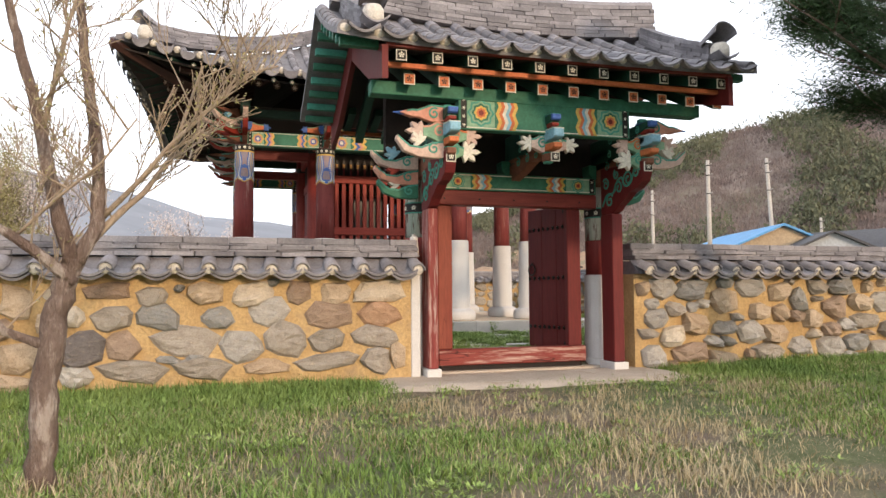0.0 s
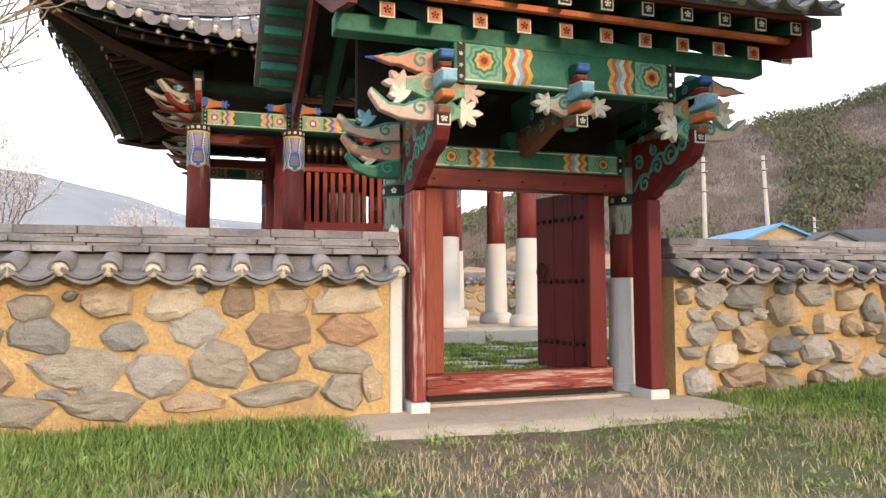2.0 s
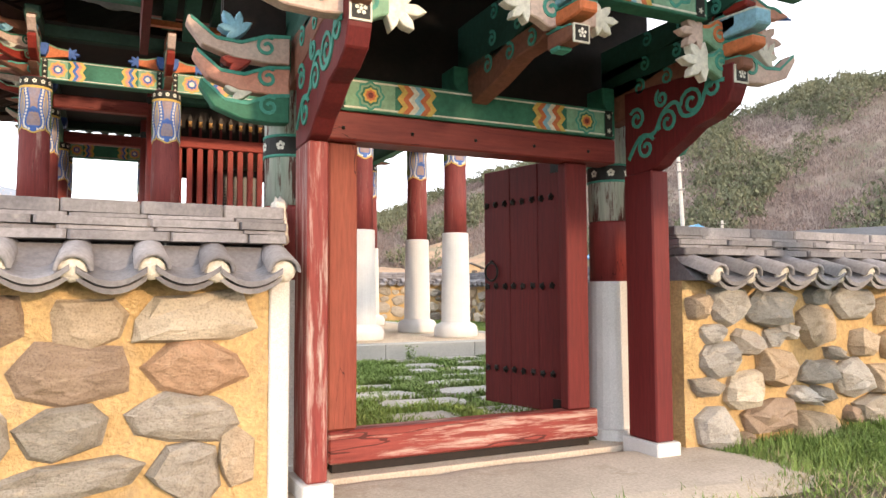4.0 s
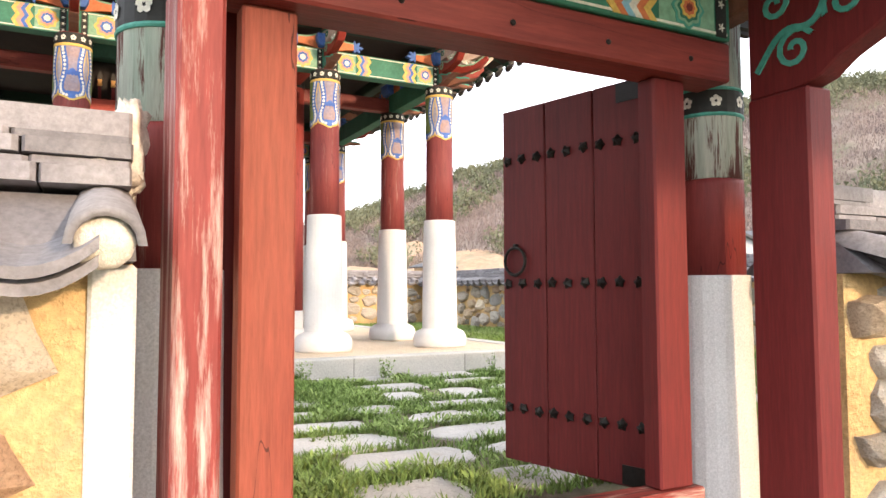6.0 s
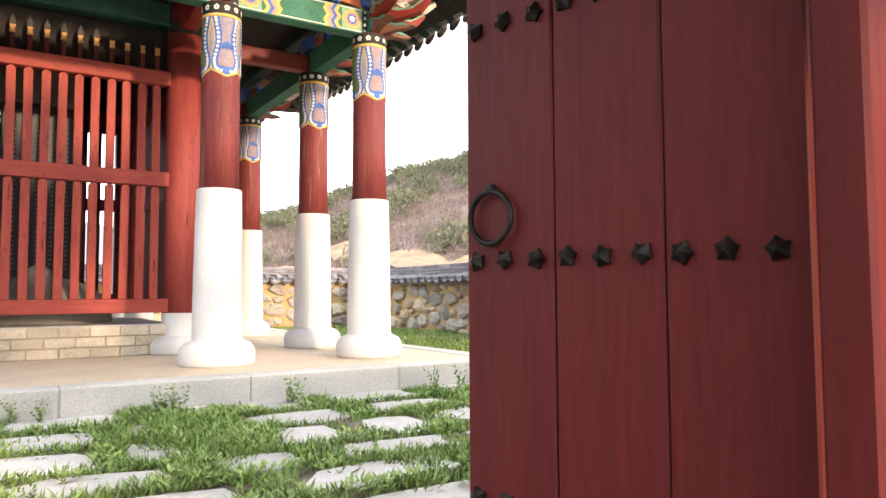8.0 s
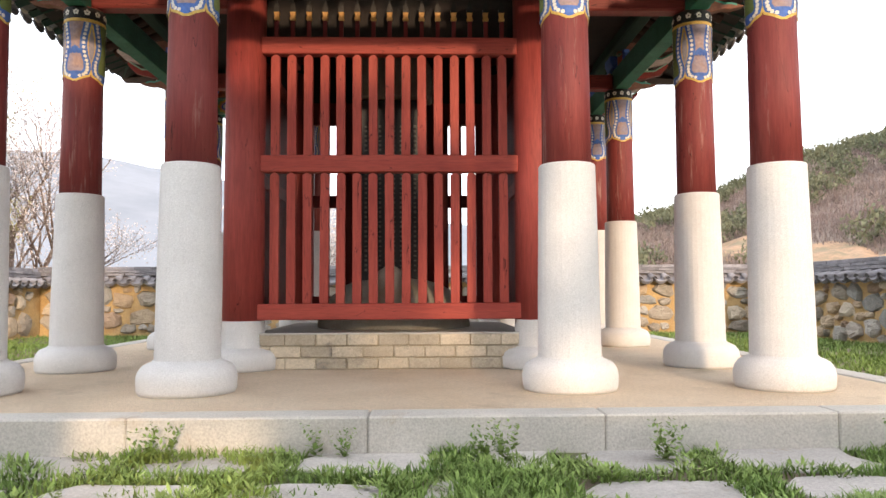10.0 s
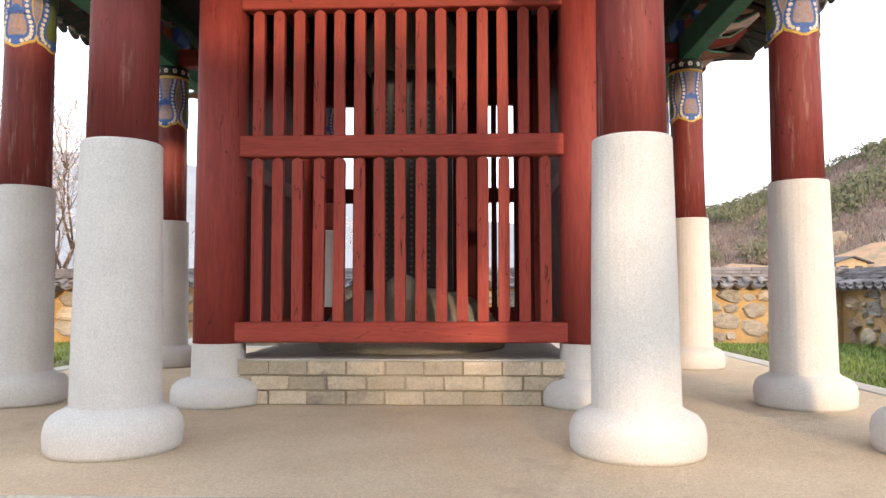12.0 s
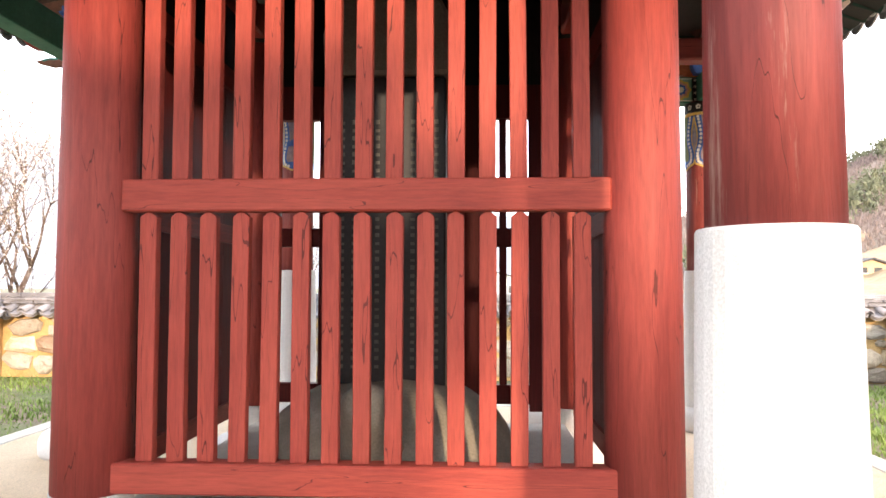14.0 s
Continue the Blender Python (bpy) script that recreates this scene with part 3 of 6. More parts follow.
def packed_stones(x0, x1, z0, z1, seed, size=1.0, taken=()):
    """Uneven stones thrown together, the large ones first and small ones in the gaps."""
    rnd = random.Random(seed)
    out = list(taken)
    first = len(out)
    for w0, w1, h0, h1, per in ((0.36, 0.58, 0.26, 0.36, 90), (0.26, 0.42, 0.19, 0.28, 130), (0.13, 0.24, 0.10, 0.17, 90)):
        for _ in range(int(per * (x1 - x0))):
            w, h = rnd.uniform(w0, w1) * size, rnd.uniform(h0, h1) * size
            x, z = rnd.uniform(x0 + w / 2, x1 - w / 2), rnd.uniform(z0 + h * 0.3, z1 - h / 2)
            if all(((x - q[0]) * 2 / (w + q[2] - 0.01)) ** 4 + ((z - q[1]) * 2 / (h + q[3] - 0.01)) ** 4 > 1 for q in out):
                out.append((x, z, w, h))
    for _ in range(7):
        for i in range(first, len(out)):
            x, z, w, h = out[i]
            for gw, gh in ((1.06, 1.0), (1.0, 1.06)):
                nw, nh = w * gw, h * gh
                if nw < 2.0 * nh and nh < 1.1 * nw and z1 - nh / 2 > z - 0.02 and all(q is out[i] or ((x - q[0]) * 2 / (nw + q[2] + 0.01)) ** 4 + ((z - q[1]) * 2 / (nh + q[3] + 0.01)) ** 4 > 1 for q in out if abs(q[0] - x) < 1):
                    w, h = nw, nh
            out[i] = (x, z, w, min(h, 2 * (z1 - z)))
    return out[first:]


WL, WR, WB = -6.0, 13.2, 29.0


# ---- roofs ----
def slope_rows(name, surface, columns, parent, radius, tile_len, v0=0.0):
    """Rows of round tiles up a slope. surface(u, v) gives a point; columns: (u, v at the upper end)."""
    for u, v1 in columns:
        b = bmesh.new()
        p0, p1 = Vector(surface(u, v0)), Vector(surface(u, v1))
        n = max(1, int((p1 - p0).length / tile_len))
        for i in range(n):
            rings = []
            for e, r in ((0, radius * 1.06), (1.04, radius * 0.94)):
                v = v0 + (v1 - v0) * min(1.0, (i + e) / n)
                p = Vector(surface(u, v))
                t = (Vector(surface(u, v + 0.01)) - p).normalized()
                s = (Vector(surface(u + 0.01, v)) - p).normalized()
                nn = s.cross(t).normalized()
                if nn.z < 0:
                    nn = -nn
                rings.append([b.verts.new(p + s * (r * math.cos(math.pi * k / 6)) + nn * (r * math.sin(math.pi * k / 6))) for k in range(7)])
            for k in range(6):
                b.faces.new((rings[0][k], rings[0][k + 1], rings[1][k + 1], rings[1][k]))
            b.faces.new(rings[0])
        bmesh.ops.recalc_face_normals(b, faces=b.faces[:])
        part(name, b, TILE_ROW, parent, smooth=False)


def ridge_stack(parent, path, layers, width, height, seed, taper=0.7):
    """Thin flat tiles piled along a path, as ridges are laid."""
    rnd = random.Random(seed)
    path = [Vector(p) for p in path]
    cum = [0.0]
    for a, c in zip(path, path[1:]):
        cum.append(cum[-1] + (c - a).length)

    def at(s):
        s = min(max(s, 0), cum[-1])
        for i in range(len(path) - 1):
            if s <= cum[i + 1] + 1e-6:
                f = (s - cum[i]) / (cum[i + 1] - cum[i])
                return path[i].lerp(path[i + 1], f), (path[i + 1] - path[i]).normalized()
    h = height / layers
    for k in range(layers):
        s = -rnd.uniform(0, 0.2)
        wk = width * (1 - (1 - taper) * k / layers)
        while s < cum[-1]:
            l = rnd.uniform(0.26, 0.42)
            a, c = max(0, s), min(cum[-1], s + l)
            if c - a > 0.06:
                p, d = at((a + c) / 2)
                m = Matrix.Translation(p + Vector((0, 0, h * (k + 0.5) + rnd.uniform(-.004, .004)))) @ d.to_track_quat("X", "Z").to_matrix().to_4x4()
                part("ridge_tile", FLAT_TILE, None, parent, loc=m @ Matrix.Diagonal((c - a - 0.005, wk * rnd.uniform(.93, 1.05), h * 0.93, 1)))
            s += l


GX0, GX1, GY0, GYR = 1.06, 6.38, 7.36, 9.4
GCX = (GX0 + GX1) / 2


def gate_surface(side):
    def f(u, v):
        e = (u - GCX) / (GX1 - GCX)
        return (u, GYR - side * (GYR - GY0) * (1 - v), 4.0 + 1.0 * (0.72 * v + 0.28 * v * v) + 0.07 * e ** 4 + 0.03)
    return f


def bed_sheet(surface, us, vs, thick, parent, material, name="tile_bed", vmax=None):
    b = bmesh.new()
    grids = []
    for dz in (0, -thick):
        grids.append([[b.verts.new(Vector(surface(u, v if vmax is None else v * vmax(u))) + Vector((0, 0, dz))) for u in us] for v in vs])
    for g in grids:
        for j in range(len(vs) - 1):
            for i in range(len(us) - 1):
                b.faces.new((g[j][i], g[j][i + 1], g[j + 1][i + 1], g[j + 1][i]))
    for i in range(len(us) - 1):
        b.faces.new((grids[0][0][i], grids[0][0][i + 1], grids[1][0][i + 1], grids[1][0][i]))
    for col in (0, -1):
        for j in range(len(vs) - 1):
            b.faces.new((grids[0][j][col], grids[0][j + 1][col], grids[1][j + 1][col], grids[1][j][col]))
    bmesh.ops.remove_doubles(b, verts=b.verts[:], dist=1e-5)
    bmesh.ops.recalc_face_normals(b, faces=b.faces[:])
    return part(name, b, material, parent)


def flower_end(parent, loc, size, ground, petal):
    """A square painted end with a border and a small flower."""
    face = part("painted_end", bm_box(-size / 2, size / 2, -0.006, 0.006, -size / 2, size / 2), CREAM, parent, loc=loc)
    part("field", bm_box(-size * 0.41, size * 0.41, -0.010, 0.0, -size * 0.41, size * 0.41), ground, face)
    b = bmesh.new()
    for k in range(6):
        a = k * math.pi / 3
        r = 0 if k == 5 else size * 0.19
        a = k * 2 * math.pi / 5
        bmesh.ops.create_circle(b, cap_ends=True, segments=6, radius=size * 0.095, matrix=Matrix.Translation((r * math.sin(a), -0.0125, r * math.cos(a))) @ Matrix.Rotation(math.pi / 2, 4, "X"))
    part("flower", b, petal, face)


def make_gate_roof():
    roof = thing("gate_roof", (0, 0, 0), "grey tiled gable roof of the gate with stacked tile ridges", "roof", kind="structure")
    cols = [GX0 + 0.09 + 0.3668 * i for i in range(15)]
    us = [GX0 + (GX1 - GX0) * i / 16 for i in range(17)]
    for side in (1, -1):
        s = gate_surface(side)
        bed_sheet(s, us, [i / 8 for i in range(9)], 0.07, roof, TILE_ROW)
        slope_rows("tile_row", s, [(u, 0.97) for u in cols], roof, 0.082, 0.3)
        for i, u in enumerate(cols):
            x, y, z = s(u, 0)
            m = Matrix.Translation((x, y, z + 0.005)) @ Matrix.Rotation(0 if side > 0 else math.pi, 4, "Z")
            part("end_plug", PLUG, None, roof, loc=m @ Matrix.Translation((0, 0.01, 0.02)) @ Matrix.Rotation(radians(90), 4, "X"))
            if i < 14:
                part("drip_tile", DRIP_TILE, None, roof, loc=m @ Matrix.Rotation(radians(18), 4, "X") @ Matrix.Translation((0.183 * side, 0.3, 0.07)))
    ridge = [(GX0 + 0.2 + (GX1 - GX0 - 0.4) * i / 12, GYR, 4.98 + 0.16 * ((i - 6) / 6) ** 2) for i in range(13)]
    ridge_stack(roof, ridge, 9, 0.34, 0.5, 5)
    part("ridge_cap", bm_tube([(p[0], p[1], p[2] + 0.52) for p in ridge], 0.09, 8), TILE, roof)
    for x, e in ((GX0 + 0.42, -1), (GX1 - 0.42, 1)):
        for side in (1, -1):
            s = gate_surface(side)
            path = [Vector(s(x, v)) + Vector((0, 0, 0.05)) for v in (0.9, 0.65, 0.4, 0.22, 0.12)]
            ridge_stack(roof, path, 5, 0.26, 0.26, 9 + e)
            p = path[-1] + Vector((0, 0, 0.1))
            turn = Matrix.Translation(p) @ Matrix.Rotation(0 if side > 0 else math.pi, 4, "Z")
            part("plaster_end", bm_lathe([(0.10, -0.11), (0.12, -0.04), (0.12, 0.05), (0.09, 0.1)], 12, wob=0.1), PLASTER, roof, loc=turn @ Matrix.Translation((0, -0.08, 0.02)), smooth=True)
            part("end_tile", half_tube(0.36, 0.14, 0.17, 9), TILE, roof, loc=turn @ Matrix.Translation((0, 0.14, 0.14)) @ Matrix.Rotation(radians(-14), 4, "X"))
            part("end_tile", drip_plate(0.3, 0.08, 0.22), TILE, roof, loc=turn @ Matrix.Translation((0, -0.04, -0.02)))
    # eaves: two tiers of rafters with painted ends
    for side in (1, -1):
        yy = (lambda y: y) if side > 0 else (lambda y: 2 * GYR - y)
        for i in range(11):
            x = 1.78 + 0.413 * i
            a = part("rafter", bm_prism([(yy(7.47), 3.83), (yy(8.1), 4.02), (yy(8.1), 4.14), (yy(7.47), 3.95)], x - 0.055, x + 0.055, "x"), DARK_GREEN, roof)
            c = part("rafter", bm_prism([(yy(7.76), 3.65), (yy(9.3), 4.42), (yy(9.3), 4.56), (yy(7.76), 3.79)], x + 0.10, x + 0.22, "x"), DARK_GREEN, roof)
            if side > 0:
                flower_end(a, (x, 7.464, 3.89), 0.12, BLACK, CREAM)
                flower_end(c, (x + 0.16, 7.753, 3.72), 0.13, ORANGE, BLACK)
        ya, yb = sorted((yy(7.60), yy(7.66)))
        part("eave_board", bm_box(1.6, 6.02, ya, yb, 3.80, 3.85), ORANGE, roof)
        part("eave_board", bm_box(1.6, 6.02, *sorted((yy(7.40), yy(7.46))), 3.96, 4.0), RED_H, roof)
        # infill board added for the darkness seen between the two gate beams
        part("shade_infill", bm_box(2.0, 5.6, *sorted((yy(9.34), yy(9.38))), 2.905, 4.6), SHADE_BLACK, roof)
        # soffit coloured near-black as the shade between the rafters
        part("soffit", bm_prism([(yy(7.46), 3.98), (yy(8.1), 4.16), (yy(9.35), 4.66), (yy(9.35), 4.62), (yy(8.1), 4.12), (yy(7.46), 3.955)], 1.62, 6.0, "x"), SHADE_BLACK, roof)
        for e, x0 in ((-1, 1.58), (1, 6.0)):
            part("bargeboard", bm_prism([(yy(7.40), 3.60), (yy(7.40), 3.97), (yy(8.1), 4.2), (yy(9.39), 4.80), (yy(9.39), 4.42), (yy(8.2), 3.82)], x0 - 0.03, x0 + 0.04, "x"), MAROON, roof)
            for k in range(7):
                y = 7.55 + 0.27 * k
                z = 4.0 + 0.46 * (y - 7.4)
                xa, xb = (GX0 + 0.06, 1.546) if e < 0 else (6.045, GX1 - 0.06)
                part("outrigger", bm_box(xa, xb, *sorted((yy(y), yy(y + 0.1))), z - 0.09, z), TEAL if k % 2 else GREEN, roof)


make_gate_roof()


# ---- gate ----
def make_gate_frame():
    g = thing("gate_frame", (0, 0, SLAB), "red wooden gate frame with a high threshold and weathered lintel", "gate frame", kind="structure")
    z = -SLAB
    part("threshold", bm_box(2.68, 4.85, 9.14, 9.30, z + 0.315, z + 0.53, 0.012), THRESHOLD, g, "scuffed red threshold beam")
    # black strip added as the shade of the gap below the threshold
    part("gap_shade_strip", bm_box(2.72, 4.80, 9.20, 9.27, z + 0.24, z + 0.316), SHADE_BLACK, g)
    # left jamb in worn tan red, right jamb in dark maroon
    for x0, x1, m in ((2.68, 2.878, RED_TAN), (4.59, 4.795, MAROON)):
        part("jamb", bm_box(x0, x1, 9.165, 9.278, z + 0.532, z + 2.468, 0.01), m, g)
    part("lintel", bm_box(2.56, 5.02, 9.08, 9.30, z + 2.47, z + 2.665, 0.012), RED_H, g)
    for k in range(5):
        part("nail", bm_lathe([(0.014, 0), (0.012, 0.006), (0.004, 0.01)], 8), IRON, g, loc=Matrix.Translation((2.75 + 0.5 * k, 9.08, z + 2.55)) @ Matrix.Rotation(radians(90), 4, "X"))
    for x in (2.47, 5.20):
        part("granite_shaft", bm_lathe([(0.25, z + 0.2), (0.25, z + 0.33), (0.215, z + 0.335), (0.205, z + 0.9), (0.20, z + 1.53)], 24), GRANITE, g, loc=(x, 9.40, 0), smooth=False)
        part("column", bm_lathe([(0.178, z + 1.532), (0.178, z + 2.0), (0.176, z + 2.03)], 24), RED_V, g, loc=(x, 9.40, 0), smooth=True)
        part("column_head", bm_lathe([(0.178, z + 2.032), (0.18, z + 3.1)], 24), PALE_WOOD, g, "peeling painted column head", loc=(x, 9.40, 0), smooth=True)
        band = part("painted_band", bm_lathe([(0.184, z + 2.37), (0.186, z + 2.39), (0.186, z + 2.47), (0.184, z + 2.49)], 24), BLACK, g, loc=(x, 9.40, 0))
        for zz in (2.355, 2.49):
            part("green_ring", bm_lathe([(0.186, z + zz), (0.19, z + zz + 0.008), (0.186, z + zz + 0.018)], 24), TEAL, band)
        for k in range(8):
            a = k * math.pi / 4 + 0.2
            b = bmesh.new()
            for j in range(5):
                an = j * 2 * math.pi / 5
                bmesh.ops.create_circle(b, cap_ends=True, segments=6, radius=0.014, matrix=Matrix.Translation((0.019 * math.sin(an), 0, 0.019 * math.cos(an))) @ Matrix.Rotation(math.pi / 2, 4, "X"))
            part("flower", b, CREAM, band, loc=Matrix.Rotation(a, 4, "Z") @ Matrix.Translation((0, -0.189, z + 2.43)))
    for x0, wd, worn in ((2.41, 0.13, True), (5.03, 0.165, False)):
        m = RED_WORN if worn else MAROON
        part("front_post", bm_box(x0, x0 + wd, 8.68, 9.0, z + 0.33, z + 2.36, 0.012), m, g, "flaking red post" if worn else "dark red post")
        part("post_foot", bm_box(x0 - 0.03, x0 + wd + 0.03, 8.64, 9.04, z + 0.2, z + 0.33, 0.01), GRANITE, g)
    return g


make_gate_frame()


def stud_bm():
    """A five-petalled iron stud head."""
    b = bmesh.new()
    rows = []
    for f, z in ((1.0, 0.0), (1.0, 0.012), (0.55, 0.024), (0.2, 0.03)):
        rows.append([b.verts.new((f * 0.033 * (0.82 + 0.18 * math.cos(5 * t)) * math.cos(t), f * 0.033 * (0.82 + 0.18 * math.cos(5 * t)) * math.sin(t), z)) for t in [6.28319 * i / 15 for i in range(15)]])
    for p, q in zip(rows, rows[1:]):
        for i in range(15):
            b.faces.new((p[i], p[(i + 1) % 15], q[(i + 1) % 15], q[i]))
    b.faces.new(rows[-1])
    return b


def make_leaf(hinge, turn, label, flip):
    """A plank door leaf hung at its own origin, its planks along +x."""
    d = thing("door_leaf", hinge, label, "door")
    d.rotation_euler = (0, 0, radians(turn))
    w, h = 1.05, 2.115
    xs = [0.0, 0.36, 0.705, w]
    for a, c in zip(xs, xs[1:]):
        part("plank", bm_box(a + 0.003, c - 0.003, -0.028, 0.028, 0, h, 0.006), MAROON, d)
    back = -flip
    for z in (0.31, 1.05, 1.80):
        part("batten", bm_box(0.03, w - 0.03, *sorted((back * 0.028, back * 0.075)), z - 0.05, z + 0.05, 0.006), MAROON, d)
        for k in range(9):
            x = w - (0.345 * (k // 3) + (0.05, 0.165, 0.285)[k % 3])
            stud = stud_bm()
            part("stud", stud, IRON, d, loc=Matrix.Translation((x, flip * 0.028, z + 0.004 * (k % 2))) @ Matrix.Rotation(radians(90 * flip * -1), 4, "X") @ Matrix.Rotation(0.3 * k, 4, "Z"))
    ring = bmesh.new()
    n, s = 22, 6
    rings = [[ring.verts.new(((0.082 + 0.010 * math.cos(6.283 * j / s)) * math.cos(6.283 * i / n), 0.010 * math.sin(6.283 * j / s), (0.082 + 0.010 * math.cos(6.283 * j / s)) * math.sin(6.283 * i / n))) for j in range(s)] for i in range(n)]
    for i in range(n):
        for j in range(s):
            ring.faces.new((rings[i][j], rings[(i + 1) % n][j], rings[(i + 1) % n][(j + 1) % s], rings[i][(j + 1) % s]))
    part("ring_handle", ring, IRON, d, "black iron ring", smooth=True, loc=(w - 0.12, flip * 0.05, 1.185))
    part("staple", bm_box(w - 0.132, w - 0.108, *sorted((flip * 0.028, flip * 0.06)), 1.262, 1.29, 0.004), IRON, d)
    for z in (0.06, h - 0.06):
        part("hinge_plate", bm_box(0.0, 0.2, *sorted((flip * 0.029, flip * 0.035)), z - 0.05, z + 0.05), IRON, d)
    return d


make_leaf((4.80, 9.39, 0.445), 103.6, "dark maroon plank door leaf with iron studs, standing open", 1)
make_leaf((2.68, 9.39, 0.445), 74, "dark maroon plank door leaf, standing open inwards", -1)


# ---- pavilion ----
CXS, CYS = (0.3, 2.1, 5.32, 7.16), (16.42, 18.25, 21.35, 22.95)
PCX, PCY = 3.7, 19.63


def wrap(outline, r, a0, eps):
    """A strip wrapped on a round shaft: outline gives (height, half width) from below upwards."""
    b = bmesh.new()
    rows = []
    for z, w in outline:
        rows.append([b.verts.new(((r + eps) * math.sin(a0 + w * (k / 4 - 1) / r), -(r + eps) * math.cos(a0 + w * (k / 4 - 1) / r), z)) for k in range(9)])
    for p, q in zip(rows, rows[1:]):
        for k in range(8):
            b.faces.new((p[k], p[k + 1], q[k + 1], q[k]))
    return b


def make_column(at):
    c = thing("pavilion_column", at, "red round column on a tall white granite shaft with a painted head", "column", "outer columns of the pavilion")
    part("granite_base", bm_lathe([(0.385, 0), (0.40, 0.03), (0.405, 0.13), (0.392, 0.185), (0.36, 0.228), (0.315, 0.252), (0.285, 0.262), (0.279, 0.275)], 32), GRANITE, c, smooth=True)
    part("granite_shaft", bm_lathe([(0.268, 0.276), (0.262, 0.8), (0.25, 1.5), (0.243, 1.90), (0.236, 1.912)], 32), GRANITE, c, smooth=False)
    part("shaft", bm_lathe([(0.212, 1.913), (0.208, 2.6), (0.203, 3.2), (0.20, 3.98)], 32), RED_PILLAR, c, smooth=True)
    r = 0.203
    head = part("painted_head", bm_lathe([(r + 0.003, 3.30), (r + 0.003, 3.80)], 32), LAVENDER, c, "painted lotus pattern with dotted blue borders")
    for k in range(4):
        a = k * math.pi / 2
        vase = [(3.16, 0.012), (3.19, 0.07), (3.22, 0.14), (3.28, 0.158), (3.35, 0.155), (3.44, 0.128), (3.54, 0.115), (3.64, 0.122), (3.73, 0.14), (3.80, 0.15)]
        part("yellow_edge", wrap([(z - 0.02, w + 0.012) for z, w in vase], r, a, 0.005), YELLOW, head)
        part("blue_border", wrap(vase, r, a, 0.008), BLUE, head)
        inner = [(max(z, 3.25), max(0.012, w - 0.072)) for z, w in vase if z > 3.2]
        part("panel", wrap(inner, r, a, 0.011), OLIVE if k % 2 else ROSE, head)
        dots = bmesh.new()
        for (z0, w0), (z1, w1) in zip(vase[1:], vase[2:]):
            for e in (-1, 1):
                for f in (0.25, 0.75):
                    z, w = z0 + (z1 - z0) * f, max(0, w0 + (w1 - w0) * f - 0.036)
                    t = a + e * w / r
                    bmesh.ops.create_circle(dots, cap_ends=True, segments=6, radius=0.019, matrix=Matrix.Translation(((r + 0.014) * math.sin(t), -(r + 0.014) * math.cos(t), z)) @ Matrix.Rotation(t, 4, "Z") @ Matrix.Rotation(math.pi / 2, 4, "X"))
        part("dots", dots, CREAM, head)
        if k % 2 == 0:
            lot = bmesh.new()
            for j in range(5):
                t = (j - 2) * 0.5
                bmesh.ops.create_circle(lot, cap_ends=True, segments=7, radius=0.05, matrix=Matrix.Translation((0.05 * math.sin(t), 0, 0.025 * math.cos(t))) @ Matrix.Rotation(-t, 4, "Y") @ Matrix.Rotation(math.pi / 2, 4, "X") @ Matrix.Diagonal((0.5, 1, 1, 1)))
            part("lotus", lot, BLUE, head, loc=Matrix.Rotation(a, 4, "Z") @ Matrix.Translation((0, -(r + 0.016), 3.46)))
    band = part("black_band", bm_lathe([(r + 0.006, 3.84), (r + 0.008, 3.86), (r + 0.008, 3.95), (r + 0.006, 3.97)], 32), BLACK, c)
    part("yellow_ring", bm_lathe([(r + 0.01, 3.805), (r + 0.012, 3.82), (r + 0.01, 3.838)], 32), YELLOW, band)
    for k in range(12):
        fl = bmesh.new()
        for j in range(5):
            t = j * 2 * math.pi / 5
            bmesh.ops.create_circle(fl, cap_ends=True, segments=5, radius=0.015, matrix=Matrix.Translation((0.02 * math.sin(t), 0, 0.02 * math.cos(t))) @ Matrix.Rotation(math.pi / 2, 4, "X"))
        part("flower", fl, CREAM, band, loc=Matrix.Rotation(k * math.pi / 6, 4, "Z") @ Matrix.Translation((0, -(r + 0.012), 3.905)))
    return c


LAVENDER = plain("faded_lavender_paint", (0.22, 0.22, 0.28), (0.32, 0.29, 0.31), 4, 30, 0.65, 0.1)
ROSE = plain("faded_peach_blue_paint", (0.22, 0.22, 0.30), (0.36, 0.23, 0.18), 4, 30, 0.65, 0.1)
OLIVE = plain("olive_paint", (0.11, 0.15, 0.045), (0.16, 0.20, 0.07), 4, 30, 0.65, 0.1)
col0 = make_column((CXS[0], CYS[0], DECK))
for i, x in enumerate(CXS):
    for j, y in enumerate(CYS):
        if (i in (0, 3) or j in (0, 3)) and (i or j):
            copy_thing(col0, Matrix.Translation((x, y, DECK)))


def make_inner_column(at):
    c = thing("inner_column", at, "thick red round column on a low granite drum", "column", "inner columns round the stele")
    part("granite_base", bm_lathe([(0.385, 0), (0.40, 0.03), (0.402, 0.11), (0.385, 0.165), (0.34, 0.205), (0.26, 0.23), (0.245, 0.236)], 32), GRANITE, c, smooth=True)
    part("granite_drum", bm_lathe([(0.235, 0.236), (0.23, 0.525)], 32), GRANITE, c)
    part("shaft", bm_lathe([(0.225, 0.527), (0.222, 2.0), (0.215, 4.6)], 32), RED_INNER, c, smooth=True)
    part("black_band", bm_lathe([(0.218, 4.2), (0.221, 4.21), (0.221, 4.33), (0.218, 4.34)], 32), BLACK, c)
    return c


inner0 = make_inner_column((CXS[1], CYS[1], DECK))
for x, y in ((CXS[2], CYS[1]), (CXS[1], CYS[2]), (CXS[2], CYS[2])):
    copy_thing(inner0, Matrix.Translation((x, y, DECK)))


